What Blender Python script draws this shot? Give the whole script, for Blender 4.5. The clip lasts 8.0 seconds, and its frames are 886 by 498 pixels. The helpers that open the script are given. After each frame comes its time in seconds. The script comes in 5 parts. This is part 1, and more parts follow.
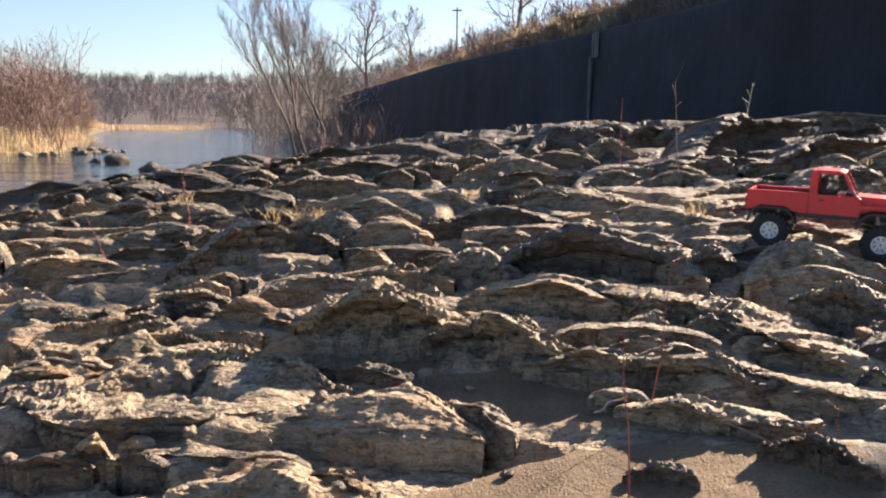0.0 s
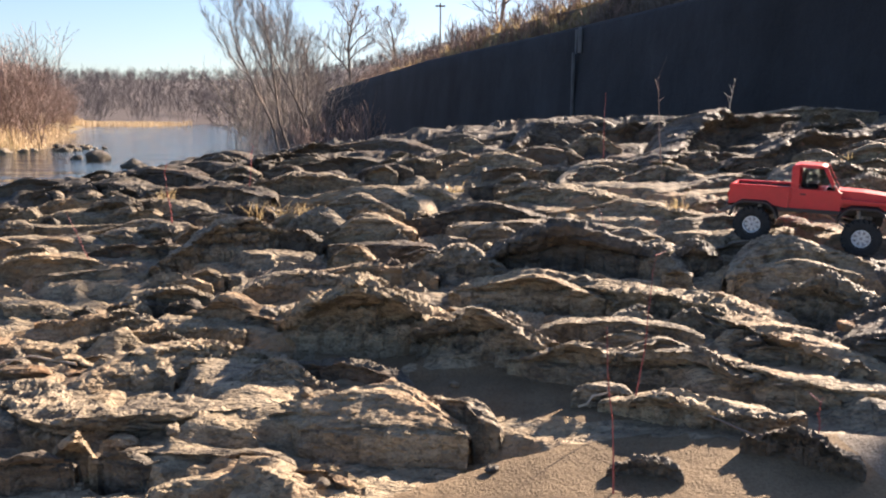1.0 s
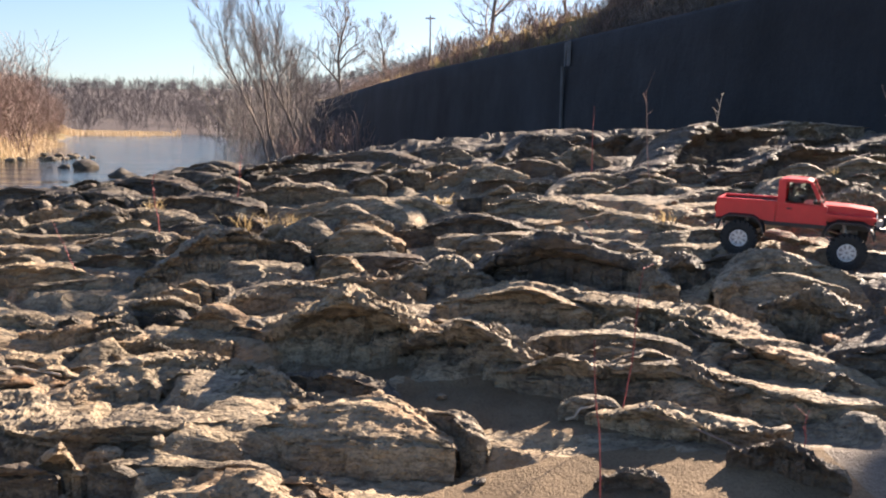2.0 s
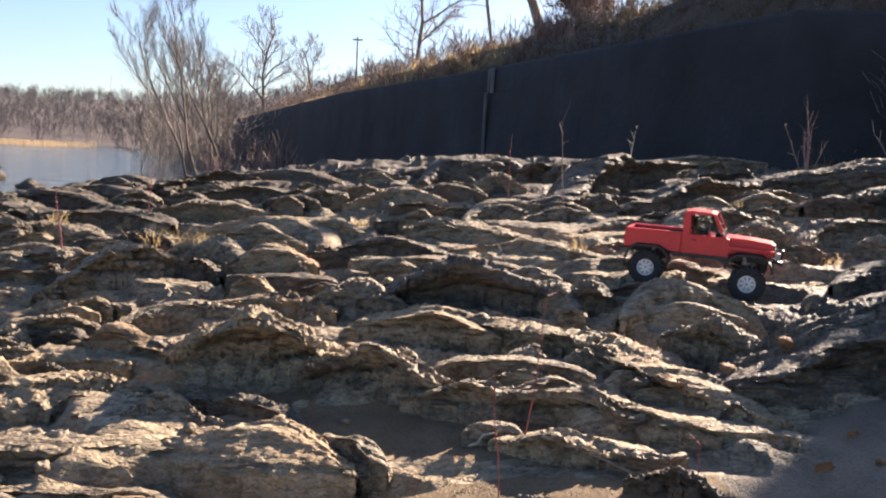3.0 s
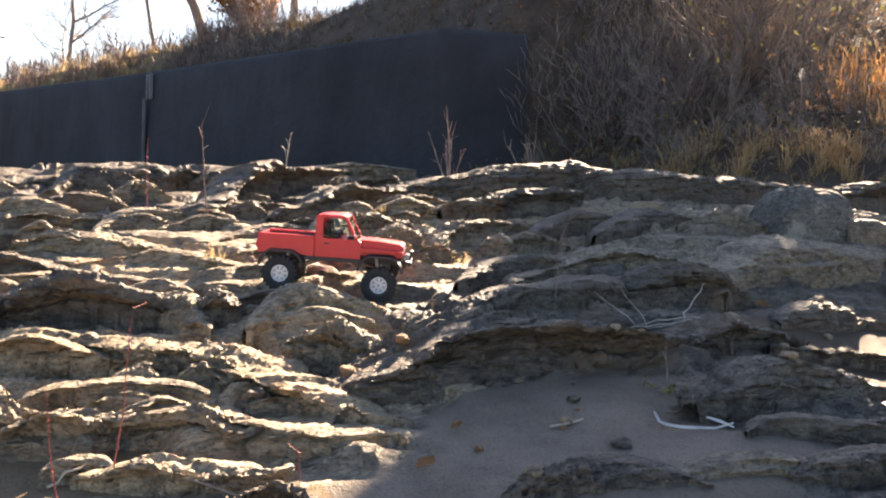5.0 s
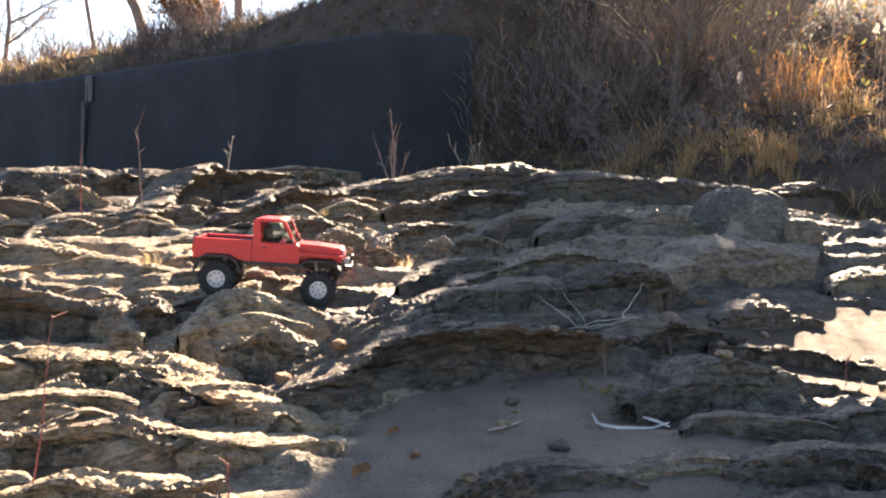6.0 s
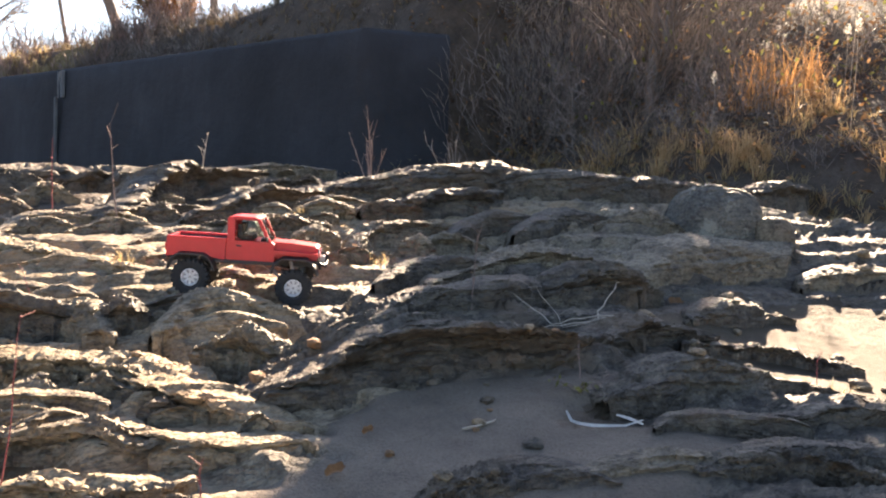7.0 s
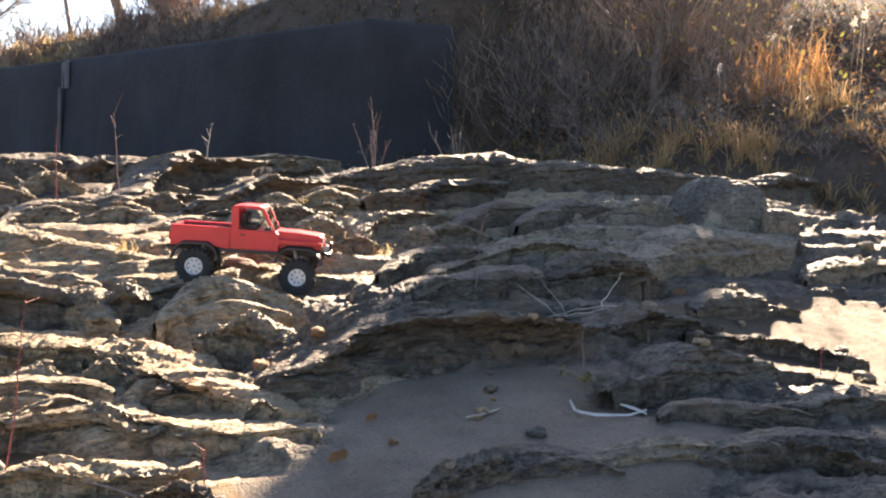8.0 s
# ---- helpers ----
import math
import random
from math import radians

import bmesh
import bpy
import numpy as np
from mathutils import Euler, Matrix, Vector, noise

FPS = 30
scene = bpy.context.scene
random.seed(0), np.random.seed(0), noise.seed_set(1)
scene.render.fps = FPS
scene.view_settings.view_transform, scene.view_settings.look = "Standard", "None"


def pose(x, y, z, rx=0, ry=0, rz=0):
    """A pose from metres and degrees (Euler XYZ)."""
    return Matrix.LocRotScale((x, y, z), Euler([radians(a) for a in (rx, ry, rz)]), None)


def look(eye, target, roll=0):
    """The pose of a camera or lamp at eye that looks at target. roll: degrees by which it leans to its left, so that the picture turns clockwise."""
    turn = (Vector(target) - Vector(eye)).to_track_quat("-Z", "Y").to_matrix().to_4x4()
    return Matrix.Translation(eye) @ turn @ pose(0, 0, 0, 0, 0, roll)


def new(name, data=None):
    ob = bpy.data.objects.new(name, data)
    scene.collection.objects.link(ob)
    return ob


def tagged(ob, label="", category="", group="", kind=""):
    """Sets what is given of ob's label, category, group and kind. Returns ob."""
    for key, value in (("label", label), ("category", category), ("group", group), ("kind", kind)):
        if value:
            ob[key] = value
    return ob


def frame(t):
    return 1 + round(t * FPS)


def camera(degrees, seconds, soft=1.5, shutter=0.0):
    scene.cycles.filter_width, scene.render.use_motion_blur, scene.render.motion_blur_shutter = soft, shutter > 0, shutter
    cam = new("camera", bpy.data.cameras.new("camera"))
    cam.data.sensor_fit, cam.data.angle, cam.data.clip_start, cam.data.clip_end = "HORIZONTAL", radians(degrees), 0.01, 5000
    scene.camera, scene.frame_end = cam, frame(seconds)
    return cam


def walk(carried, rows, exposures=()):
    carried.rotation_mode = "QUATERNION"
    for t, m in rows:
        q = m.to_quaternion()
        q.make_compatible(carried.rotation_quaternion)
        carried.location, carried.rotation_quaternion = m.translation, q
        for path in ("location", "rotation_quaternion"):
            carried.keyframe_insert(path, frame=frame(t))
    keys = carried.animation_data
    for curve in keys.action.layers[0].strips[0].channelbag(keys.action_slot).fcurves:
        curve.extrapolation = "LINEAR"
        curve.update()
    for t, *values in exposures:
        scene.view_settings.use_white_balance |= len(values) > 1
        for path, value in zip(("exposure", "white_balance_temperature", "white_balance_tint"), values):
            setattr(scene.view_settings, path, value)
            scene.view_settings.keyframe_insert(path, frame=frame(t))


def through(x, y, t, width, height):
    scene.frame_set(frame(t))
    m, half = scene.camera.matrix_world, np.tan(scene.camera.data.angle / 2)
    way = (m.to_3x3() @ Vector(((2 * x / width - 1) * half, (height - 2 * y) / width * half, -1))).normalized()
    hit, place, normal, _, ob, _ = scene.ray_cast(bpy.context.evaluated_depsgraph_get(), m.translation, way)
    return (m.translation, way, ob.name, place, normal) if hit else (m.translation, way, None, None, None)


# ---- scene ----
cam = camera(55.3, 8.0, soft=2.1)
PATH = [
    (0, (-0.005, 0.129, 0.593), (-0.005, 2.107, 0.296), 0.4),
    (0.5, (-0.005, 0.131, 0.588), (0.008, 2.108, 0.285), 0.4),
    (1, (-0.004, 0.132, 0.591), (0.033, 2.108, 0.285), 0.3),
    (2.5, (-0.001, 0.132, 0.593), (0.111, 2.113, 0.343), 1.8),
    (3, (0.027, 0.139, 0.595), (0.273, 2.111, 0.374), 2.8),
    (3.5, (0.061, 0.151, 0.592), (0.508, 2.09, 0.391), 3.5),
    (4, (0.129, 0.172, 0.592), (0.82, 2.042, 0.432), 3.3),
    (4.5, (0.184, 0.185, 0.581), (1.047, 1.983, 0.437), 3.1),
    (5, (0.205, 0.191, 0.577), (1.156, 1.943, 0.417), 2.6),
    (6.5, (0.251, 0.194, 0.578), (1.333, 1.869, 0.434), 2.3),
    (7, (0.248, 0.194, 0.579), (1.346, 1.859, 0.427), 2.4),
    (7.5, (0.249, 0.196, 0.573), (1.346, 1.861, 0.411), 2.6),
    (8, (0.248, 0.196, 0.571), (1.339, 1.864, 0.401), 2.6),
]
walk(cam, [(t, look(eye, target, roll)) for t, eye, target, roll in PATH], ((0, 2.42, 6400, 18), (3, 2.46, 6400, 18), (4, 3.0, 6750, 18), (5, 3.25, 7250, 18), (8, 3.25, 7250, 18)))


# ---------------------------------------------------------------- light
SUN_AZ, SUN_EL = 48.0, 28.0          # degrees: from +y towards +x, and up
sun_way = Vector((math.sin(radians(SUN_AZ)) * math.cos(radians(SUN_EL)), math.cos(radians(SUN_AZ)) * math.cos(radians(SUN_EL)), math.sin(radians(SUN_EL))))
world = bpy.data.worlds.new("winter_sky")
world.use_nodes = True
scene.world = world
wn = world.node_tree.nodes
sky = wn.new("ShaderNodeTexSky")
sky.sky_type = "NISHITA"
sky.sun_disc = False
sky.sun_elevation = radians(SUN_EL)
sky.sun_rotation = radians(SUN_AZ)
sky.air_density, sky.dust_density, sky.ozone_density = 1.0, 0.7, 3.2
world.node_tree.links.new(sky.outputs["Color"], wn["Background"].inputs["Color"])
wn["Background"].inputs["Strength"].default_value = 0.036
sun = new("sun", bpy.data.lights.new("sun", "SUN"))
sun.data.energy, sun.data.angle, sun.data.color = 3.7, radians(0.53), (1.0, 0.85, 0.65)
sun.matrix_world = look(sun_way * 60, (0, 0, 0))


# ---------------------------------------------------------------- noise and small tools
def smooth(a, b, x):
    t = np.clip((x - a) / (b - a), 0, 1)
    return t * t * (3 - 2 * t)


def lattice(ix, iy, iz, seed):
    n = (ix * 374761393 + iy * 668265263 + iz * 1274126177 + seed * 974634777) & 0xFFFFFFFF
    n = ((n ^ (n >> 13)) * 1103515245) & 0xFFFFFFFF
    n = ((n ^ (n >> 16)) * 2246822519) & 0xFFFFFFFF
    return ((n ^ (n >> 15)) & 0xFFFF) / 32767.5 - 1


def value_noise(x, y, z, seed=0):
    x, y, z = np.broadcast_arrays(x, y, z)
    fx, fy, fz = np.floor(x), np.floor(y), np.floor(z)
    ix, iy, iz = fx.astype(np.int64), fy.astype(np.int64), fz.astype(np.int64)
    u, v, w = (t * t * t * (t * (t * 6 - 15) + 10) for t in (x - fx, y - fy, z - fz))
    out = 0
    for k, kw in ((0, 1 - w), (1, w)):
        for j, jw in ((0, 1 - v), (1, v)):
            for i, iw in ((0, 1 - u), (1, u)):
                out = out + lattice(ix + i, iy + j, iz + k, seed) * iw * jw * kw
    return out


def fbm(x, y, z, octaves=4, seed=0, ridged=False):
    out, gain, total = 0, 1.0, 0
    for o in range(octaves):
        n = value_noise(x, y, z, seed + o)
        out = out + gain * (1 - 2 * np.abs(n) if ridged else n)
        total += gain
        gain *= 0.5
        x, y = 1.62 * x + 1.18 * y + 3.7, -1.18 * x + 1.62 * y + 1.9
        z = z * 2.03 + 5.1
    return out / total


def grid_mesh(name, verts, wrap=False):
    """A mesh from a grid of places (rows, columns, 3); wrap closes the columns into rings."""
    r, c = verts.shape[:2]
    idx = np.arange(r * c).reshape(r, c)
    nxt = np.roll(idx, -1, 1) if wrap else None
    if wrap:
        quads = np.stack([idx[:-1], nxt[:-1], nxt[1:], idx[1:]], -1).reshape(-1, 4)
    else:
        quads = np.stack([idx[:-1, :-1], idx[:-1, 1:], idx[1:, 1:], idx[1:, :-1]], -1).reshape(-1, 4)
    return poly_mesh(name, verts.reshape(-1, 3), quads)


def poly_mesh(name, verts, faces, shade_smooth=True):
    """A mesh from an array of places and an array of equal-sided faces."""
    me = bpy.data.meshes.new(name)
    n, k = faces.shape
    me.vertices.add(len(verts))
    me.vertices.foreach_set("co", np.ascontiguousarray(verts, dtype=np.float32).ravel())
    me.loops.add(n * k)
    me.loops.foreach_set("vertex_index", np.ascontiguousarray(faces, dtype=np.int32).ravel())
    me.polygons.add(n)
    me.polygons.foreach_set("loop_start", np.arange(0, n * k, k, dtype=np.int32))
    me.polygons.foreach_set("loop_total", np.full(n, k, dtype=np.int32))
    me.polygons.foreach_set("use_smooth", np.full(n, shade_smooth))
    me.update(calc_edges=True)
    return me


def link(name, me, material, parent=None, label=""):
    ob = new(name, me)
    if material is not None and not me.materials:
        me.materials.append(material)
    if parent is not None:
        ob.parent = parent
    return tagged(ob, label)


def part(name, bm, material, parent, label="", bevel=0.0, shade_smooth=False):
    """Links a bmesh as one mesh object under a thing."""
    if bevel:
        sharp = [e for e in bm.edges if len(e.link_faces) == 2 and e.calc_face_angle() > 0.5]
        bmesh.ops.bevel(bm, geom=sharp, offset=bevel, segments=2, affect="EDGES", profile=0.6)
    bmesh.ops.recalc_face_normals(bm, faces=bm.faces)
    me = bpy.data.meshes.new(name)
    bm.to_mesh(me)
    bm.free()
    for f in me.polygons:
        f.use_smooth = shade_smooth
    return link(name, me, material, parent, label)


def box(bm, x, y, z, sx, sy, sz, m=None):
    """A box centred at x, y, z."""
    t = Matrix.Translation((x, y, z)) @ Matrix.Diagonal((sx, sy, sz, 1))
    return bmesh.ops.create_cube(bm, size=1, matrix=(m @ t) if m else t)["verts"]


def rod(bm, a, b, r0, r1=None, sides=8):
    """A tapered rod from a to b."""
    a, b = Vector(a), Vector(b)
    turn = (b - a).to_track_quat("Z", "Y").to_matrix().to_4x4()
    m = Matrix.Translation((a + b) / 2) @ turn
    bmesh.ops.create_cone(bm, cap_ends=True, segments=sides, radius1=r0, radius2=r0 if r1 is None else r1, depth=(b - a).length, matrix=m)


def prism(bm, outline, y0, y1):
    """Extrudes an outline in the xz plane from y0 to y1."""
    v0 = [bm.verts.new((x, y0, z)) for x, z in outline]
    v1 = [bm.verts.new((x, y1, z)) for x, z in outline]
    bm.faces.new(v0)
    bm.faces.new(v1[::-1])
    n = len(outline)
    for i in range(n):
        bm.faces.new((v0[i], v0[(i + 1) % n], v1[(i + 1) % n], v1[i]))


# ---------------------------------------------------------------- materials
def material(name, roughness=0.8, metallic=0.0, specular=0.5):
    m = bpy.data.materials.new(name)
    m.use_nodes = True
    b = m.node_tree.nodes["Principled BSDF"]
    b.inputs["Roughness"].default_value = roughness
    b.inputs["Metallic"].default_value = metallic
    b.inputs["Specular IOR Level"].default_value = specular
    return m, m.node_tree.nodes, m.node_tree.links, b


def noise_node(nodes, links, scale, detail=6.0, rough=0.6, stretch=None, distortion=0.0):
    geo = nodes.new("ShaderNodeNewGeometry")
    t = nodes.new("ShaderNodeTexNoise")
    t.inputs["Scale"].default_value, t.inputs["Detail"].default_value = scale, detail
    t.inputs["Roughness"].default_value, t.inputs["Distortion"].default_value = rough, distortion
    if stretch:
        mp = nodes.new("ShaderNodeMapping")
        mp.inputs["Scale"].default_value = stretch
        mp.inputs["Rotation"].default_value = (0.05, 0.08, radians(25))
        links.new(geo.outputs["Position"], mp.inputs["Vector"])
        links.new(mp.outputs["Vector"], t.inputs["Vector"])
    else:
        links.new(geo.outputs["Position"], t.inputs["Vector"])
    return t.outputs["Fac"]


def ramp(nodes, links, fac, stops):
    r = nodes.new("ShaderNodeValToRGB")
    while len(r.color_ramp.elements) < len(stops):
        r.color_ramp.elements.new(0.5)
    for e, (p, c) in zip(r.color_ramp.elements, stops):
        e.position, e.color = p, (*c, 1) if len(c) == 3 else c
    links.new(fac, r.inputs["Fac"])
    return r.outputs["Color"]


def mix(nodes, links, fac, a, b, mode="MIX"):
    n = nodes.new("ShaderNodeMix")
    n.data_type, n.blend_type = "RGBA", mode
    if isinstance(fac, float):
        n.inputs["Factor"].default_value = fac
    else:
        links.new(fac, n.inputs["Factor"])
    for socket, value in ((n.inputs["A"], a), (n.inputs["B"], b)):
        if isinstance(value, tuple):
            socket.default_value = (*value, 1)
        else:
            links.new(value, socket)
    return n.outputs["Result"]


def bump(nodes, links, bsdf, heights):
    """heights: pairs of a height socket and its depth in metres."""
    last = None
    for h, d in heights:
        b = nodes.new("ShaderNodeBump")
        b.inputs["Distance"].default_value, b.inputs["Strength"].default_value = d, 1.0
        links.new(h, b.inputs["Height"])
        if last is not None:
            links.new(last, b.inputs["Normal"])
        last = b.outputs["Normal"]
    links.new(last, bsdf.inputs["Normal"])


def math_node(nodes, links, op, a, b):
    n = nodes.new("ShaderNodeMath")
    n.operation = op
    for s, v in zip(n.inputs, (a, b)):
        if isinstance(v, (int, float)):
            s.default_value = v
        else:
            links.new(v, s)
    return n.outputs[0]


def rock_material(name, low, mid, high, stain=None, crust=None, rough=0.76, gloss=0.35):
    """Water-worn foliated bedrock: two tones in drawn-out bands, pits, dust, stains and crusts."""
    m, n, l, b = material(name, rough, 0.0, gloss)
    broad = noise_node(n, l, 2.3, 7, 0.62, (1.0, 2.2, 2.6), 0.6)
    fine = noise_node(n, l, 24, 5, 0.6, (1.0, 1.8, 3.0), 0.3)
    grain = noise_node(n, l, 130, 3, 0.6)
    col = ramp(n, l, broad, ((0.34, low), (0.5, mid), (0.66, high)))
    col2 = ramp(n, l, fine, ((0.36, low), (0.51, mid), (0.66, high)))
    col = mix(n, l, 0.5, col, col2)
    speck = ramp(n, l, grain, ((0.34, (0.68, 0.66, 0.64)), (0.5, (1, 1, 1)), (0.66, (1.16, 1.14, 1.1))))
    col = mix(n, l, 0.8, col, speck, "MULTIPLY")
    pits = ramp(n, l, noise_node(n, l, 46, 4, 0.6, (0.8, 1.7, 2.2), 0.6), ((0.36, (0.34, 0.33, 0.32)), (0.46, (1, 1, 1))))
    col = mix(n, l, 0.6, col, pits, "MULTIPLY")
    film = ramp(n, l, noise_node(n, l, 11, 7, 0.68, (1.0, 1.5, 1.5), 0.8), ((0.52, (0, 0, 0)), (0.6, (1, 1, 1))))
    col = mix(n, l, math_node(n, l, "MULTIPLY", film, 0.62), col, tuple(c * 0.45 for c in low))
    if stain:
        where = ramp(n, l, noise_node(n, l, 3.6, 6, 0.6), ((0.5, (0, 0, 0)), (0.62, (1, 1, 1))))
        f = math_node(n, l, "MULTIPLY", where, 0.75)
        col = mix(n, l, f, col, stain)
    if crust:
        where = ramp(n, l, noise_node(n, l, 9, 8, 0.7), ((0.55, (0, 0, 0)), (0.6, (1, 1, 1))))
        col = mix(n, l, where, col, crust)
    l.new(col, b.inputs["Base Color"])
    bump(n, l, b, ((noise_node(n, l, 20, 4, 0.55, (0.8, 1.6, 2.4), 0.7), 0.026), (noise_node(n, l, 62, 3, 0.55, (0.8, 1.6, 2.0), 0.4), 0.0085), (noise_node(n, l, 150, 2, 0.5), 0.002)))
    return m


ROCK = {
    "tan": rock_material("tan_bedrock", (0.163, 0.123, 0.0768), (0.326, 0.256, 0.166), (0.422, 0.339, 0.23), (0.34, 0.226, 0.128)),
    "grey": rock_material("grey_bedrock", (0.109, 0.0851, 0.0608), (0.252, 0.2, 0.134), (0.36, 0.289, 0.195), None, None, 0.7, 0.4),
    "dark": rock_material("dark_bedrock", (0.05, 0.042, 0.034), (0.125, 0.103, 0.076), (0.21, 0.172, 0.122), (0.14, 0.098, 0.063), None, 0.68, 0.38),
    "orange": rock_material("iron_stained_bedrock", (0.136, 0.0798, 0.0448), (0.292, 0.2, 0.115), (0.36, 0.279, 0.186), (0.313, 0.14, 0.0512)),
    "lichen": rock_material("lichened_boulder", (0.068, 0.0665, 0.0576), (0.156, 0.143, 0.118), (0.224, 0.206, 0.166), None, (0.286, 0.266, 0.211)),
}


def sand_material(name, dry, rough=0.9, specular=0.3):
    m, n, l, b = material(name, rough, 0.0, specular)
    low, high = (tuple(c * k for c in dry) for k in (0.75, 1.2))
    col = ramp(n, l, noise_node(n, l, 5, 6, 0.6), ((0.35, low), (0.65, high)))
    grain = ramp(n, l, noise_node(n, l, 160, 3, 0.8), ((0.3, (0.55, 0.5, 0.45)), (0.5, (1, 1, 1)), (0.72, (1.2, 1.2, 1.2))))
    l.new(mix(n, l, 0.8, col, grain, "MULTIPLY"), b.inputs["Base Color"])
    bump(n, l, b, ((noise_node(n, l, 22, 4, 0.55), 0.007), (noise_node(n, l, 190, 3, 0.6), 0.005)))
    return m


def soil_material(name, a, c, scale=3.0):
    m, n, l, b = material(name, 0.95, 0.0, 0.2)
    col = ramp(n, l, noise_node(n, l, scale, 8, 0.7), ((0.32, a), (0.68, c)))
    grain = ramp(n, l, noise_node(n, l, 30, 6, 0.8), ((0.3, (0.5, 0.48, 0.45)), (0.6, (1.1, 1.1, 1.1))))
    l.new(mix(n, l, 0.8, col, grain, "MULTIPLY"), b.inputs["Base Color"])
    bump(n, l, b, ((noise_node(n, l, 14, 8, 0.7), 0.05),))
    return m


def plain(name, colour, roughness=0.7, metallic=0.0, vary=0.25, scale=20.0, specular=0.5, per_piece=False):
    """Colour with a mottle; per_piece shifts the tone from one island of the mesh to the next."""
    m, n, l, b = material(name, roughness, metallic, specular)
    lo, hi = (tuple(c * k for c in colour) for k in (1 - vary, 1 + vary))
    if per_piece:
        fac = n.new("ShaderNodeNewGeometry").outputs["Random Per Island"]
    else:
        fac = noise_node(n, l, scale, 5, 0.6)
    l.new(ramp(n, l, fac, ((0.25, lo), (0.75, hi))), b.inputs["Base Color"])
    return m


def leaf_material(name, low, high, through=0.5):
    """Thin dry blades and leaves: light also comes through them."""
    m, n, l, b = material(name, 0.6, 0.0, 0.3)
    col = ramp(n, l, n.new("ShaderNodeNewGeometry").outputs["Random Per Island"], ((0.0, low), (1.0, high)))
    l.new(col, b.inputs["Base Color"])
    t = n.new("ShaderNodeBsdfTranslucent")
    l.new(col, t.inputs["Color"])
    s = n.new("ShaderNodeMixShader")
    s.inputs[0].default_value = through
    l.new(b.outputs[0], s.inputs[1])
    l.new(t.outputs[0], s.inputs[2])
    l.new(s.outputs[0], n["Material Output"].inputs["Surface"])
    return m


def concrete_material():
    m, n, l, b = material("weathered_dark_concrete", 0.9, 0.0, 0.3)
    col = ramp(n, l, noise_node(n, l, 0.9, 8, 0.65), ((0.3, (0.024, 0.025, 0.028)), (0.7, (0.046, 0.047, 0.052))))
    runs = ramp(n, l, noise_node(n, l, 0.8, 6, 0.7, (1.0, 1.0, 0.2)), ((0.36, (0.78, 0.77, 0.76)), (0.62, (1.1, 1.1, 1.1))))
    l.new(mix(n, l, 0.9, col, runs, "MULTIPLY"), b.inputs["Base Color"])
    bump(n, l, b, ((noise_node(n, l, 9, 8, 0.7), 0.02),))
    return m


def water_material():
    m, n, l, b = material("river_water", 0.06, 0.0, 0.5)
    b.inputs["Base Color"].default_value = (0.035, 0.04, 0.038, 1)
    b.inputs["IOR"].default_value = 1.33
    bump(n, l, b, ((noise_node(n, l, 0.7, 4, 0.55, (0.4, 1.6, 1)), 0.14), (noise_node(n, l, 5, 3, 0.5, (0.6, 1.5, 1)), 0.012)))
    return m


SAND = sand_material("coarse_river_sand", (0.18, 0.128, 0.076))
WETSAND = sand_material("wet_river_sand", (0.085, 0.064, 0.041), 0.8, 0.25)
MUD = sand_material("damp_grey_silt", (0.17, 0.137, 0.102), 0.75, 0.3)
# soil tone is lowered so that the mound behind the wall looks shaded
SOIL = soil_material("leaf_littered_soil", (0.065, 0.052, 0.042), (0.14, 0.11, 0.085))
TURF = soil_material("dry_winter_turf", (0.16, 0.125, 0.06), (0.3, 0.22, 0.1), 1.2)
WOODED = soil_material("far_wooded_hillside", (0.085, 0.072, 0.07), (0.13, 0.108, 0.105), 0.06)
PALECONC = plain("pale_lime_streak", (0.15, 0.15, 0.15), 0.9, 0, 0.3, 6)
WALLMAT = concrete_material()
WATER = water_material()
# the haze of distance is put into this greyed twig tint
FARTWIG = plain("hazy_far_twigs", (0.115, 0.1, 0.105), 0.9, 0, 0.3, 20, per_piece=True)
BARK = plain("grey_brown_bark", (0.2, 0.155, 0.125), 0.9, 0, 0.35, 14)
TWIG = plain("pale_bare_twigs", (0.235, 0.195, 0.168), 0.85, 0, 0.45, 20, per_piece=True)
RUSSET = plain("russet_bare_twigs", (0.22, 0.15, 0.125), 0.85, 0, 0.4, 20, per_piece=True)
BRUSH = plain("dark_bare_brush", (0.175, 0.145, 0.125), 0.9, 0, 0.5, 20, per_piece=True)
REDSTEM = plain("red_sapling_bark", (0.28, 0.065, 0.06), 0.6, 0, 0.3, 60)
DRIFT = plain("bleached_driftwood", (0.42, 0.35, 0.27), 0.8, 0, 0.3, 30)
REED = leaf_material("straw_reeds", (0.4, 0.29, 0.17), (0.58, 0.44, 0.28), 0.35)
GOLD = leaf_material("golden_dry_grass", (0.45, 0.28, 0.13), (0.68, 0.48, 0.26), 0.55)
PLUME = leaf_material("orange_plume_grass", (0.42, 0.2, 0.07), (0.62, 0.36, 0.16), 0.55)
# dark tone puts the mound's shade into the grass colour
SHADEGRASS = leaf_material("shade_toned_grass", (0.12, 0.09, 0.055), (0.24, 0.175, 0.1), 0.3)
STREAKED = plain("streaked_concrete", (0.1, 0.1, 0.1), 0.9, 0, 0.4, 6)
STRAW = leaf_material("pale_dry_grass", (0.3, 0.22, 0.11), (0.55, 0.42, 0.22), 0.5)
OLIVE = leaf_material("fading_green_leaves", (0.1, 0.1, 0.035), (0.26, 0.24, 0.07), 0.45)
LITTER = leaf_material("fallen_brown_leaves", (0.14, 0.07, 0.03), (0.4, 0.22, 0.1), 0.3)
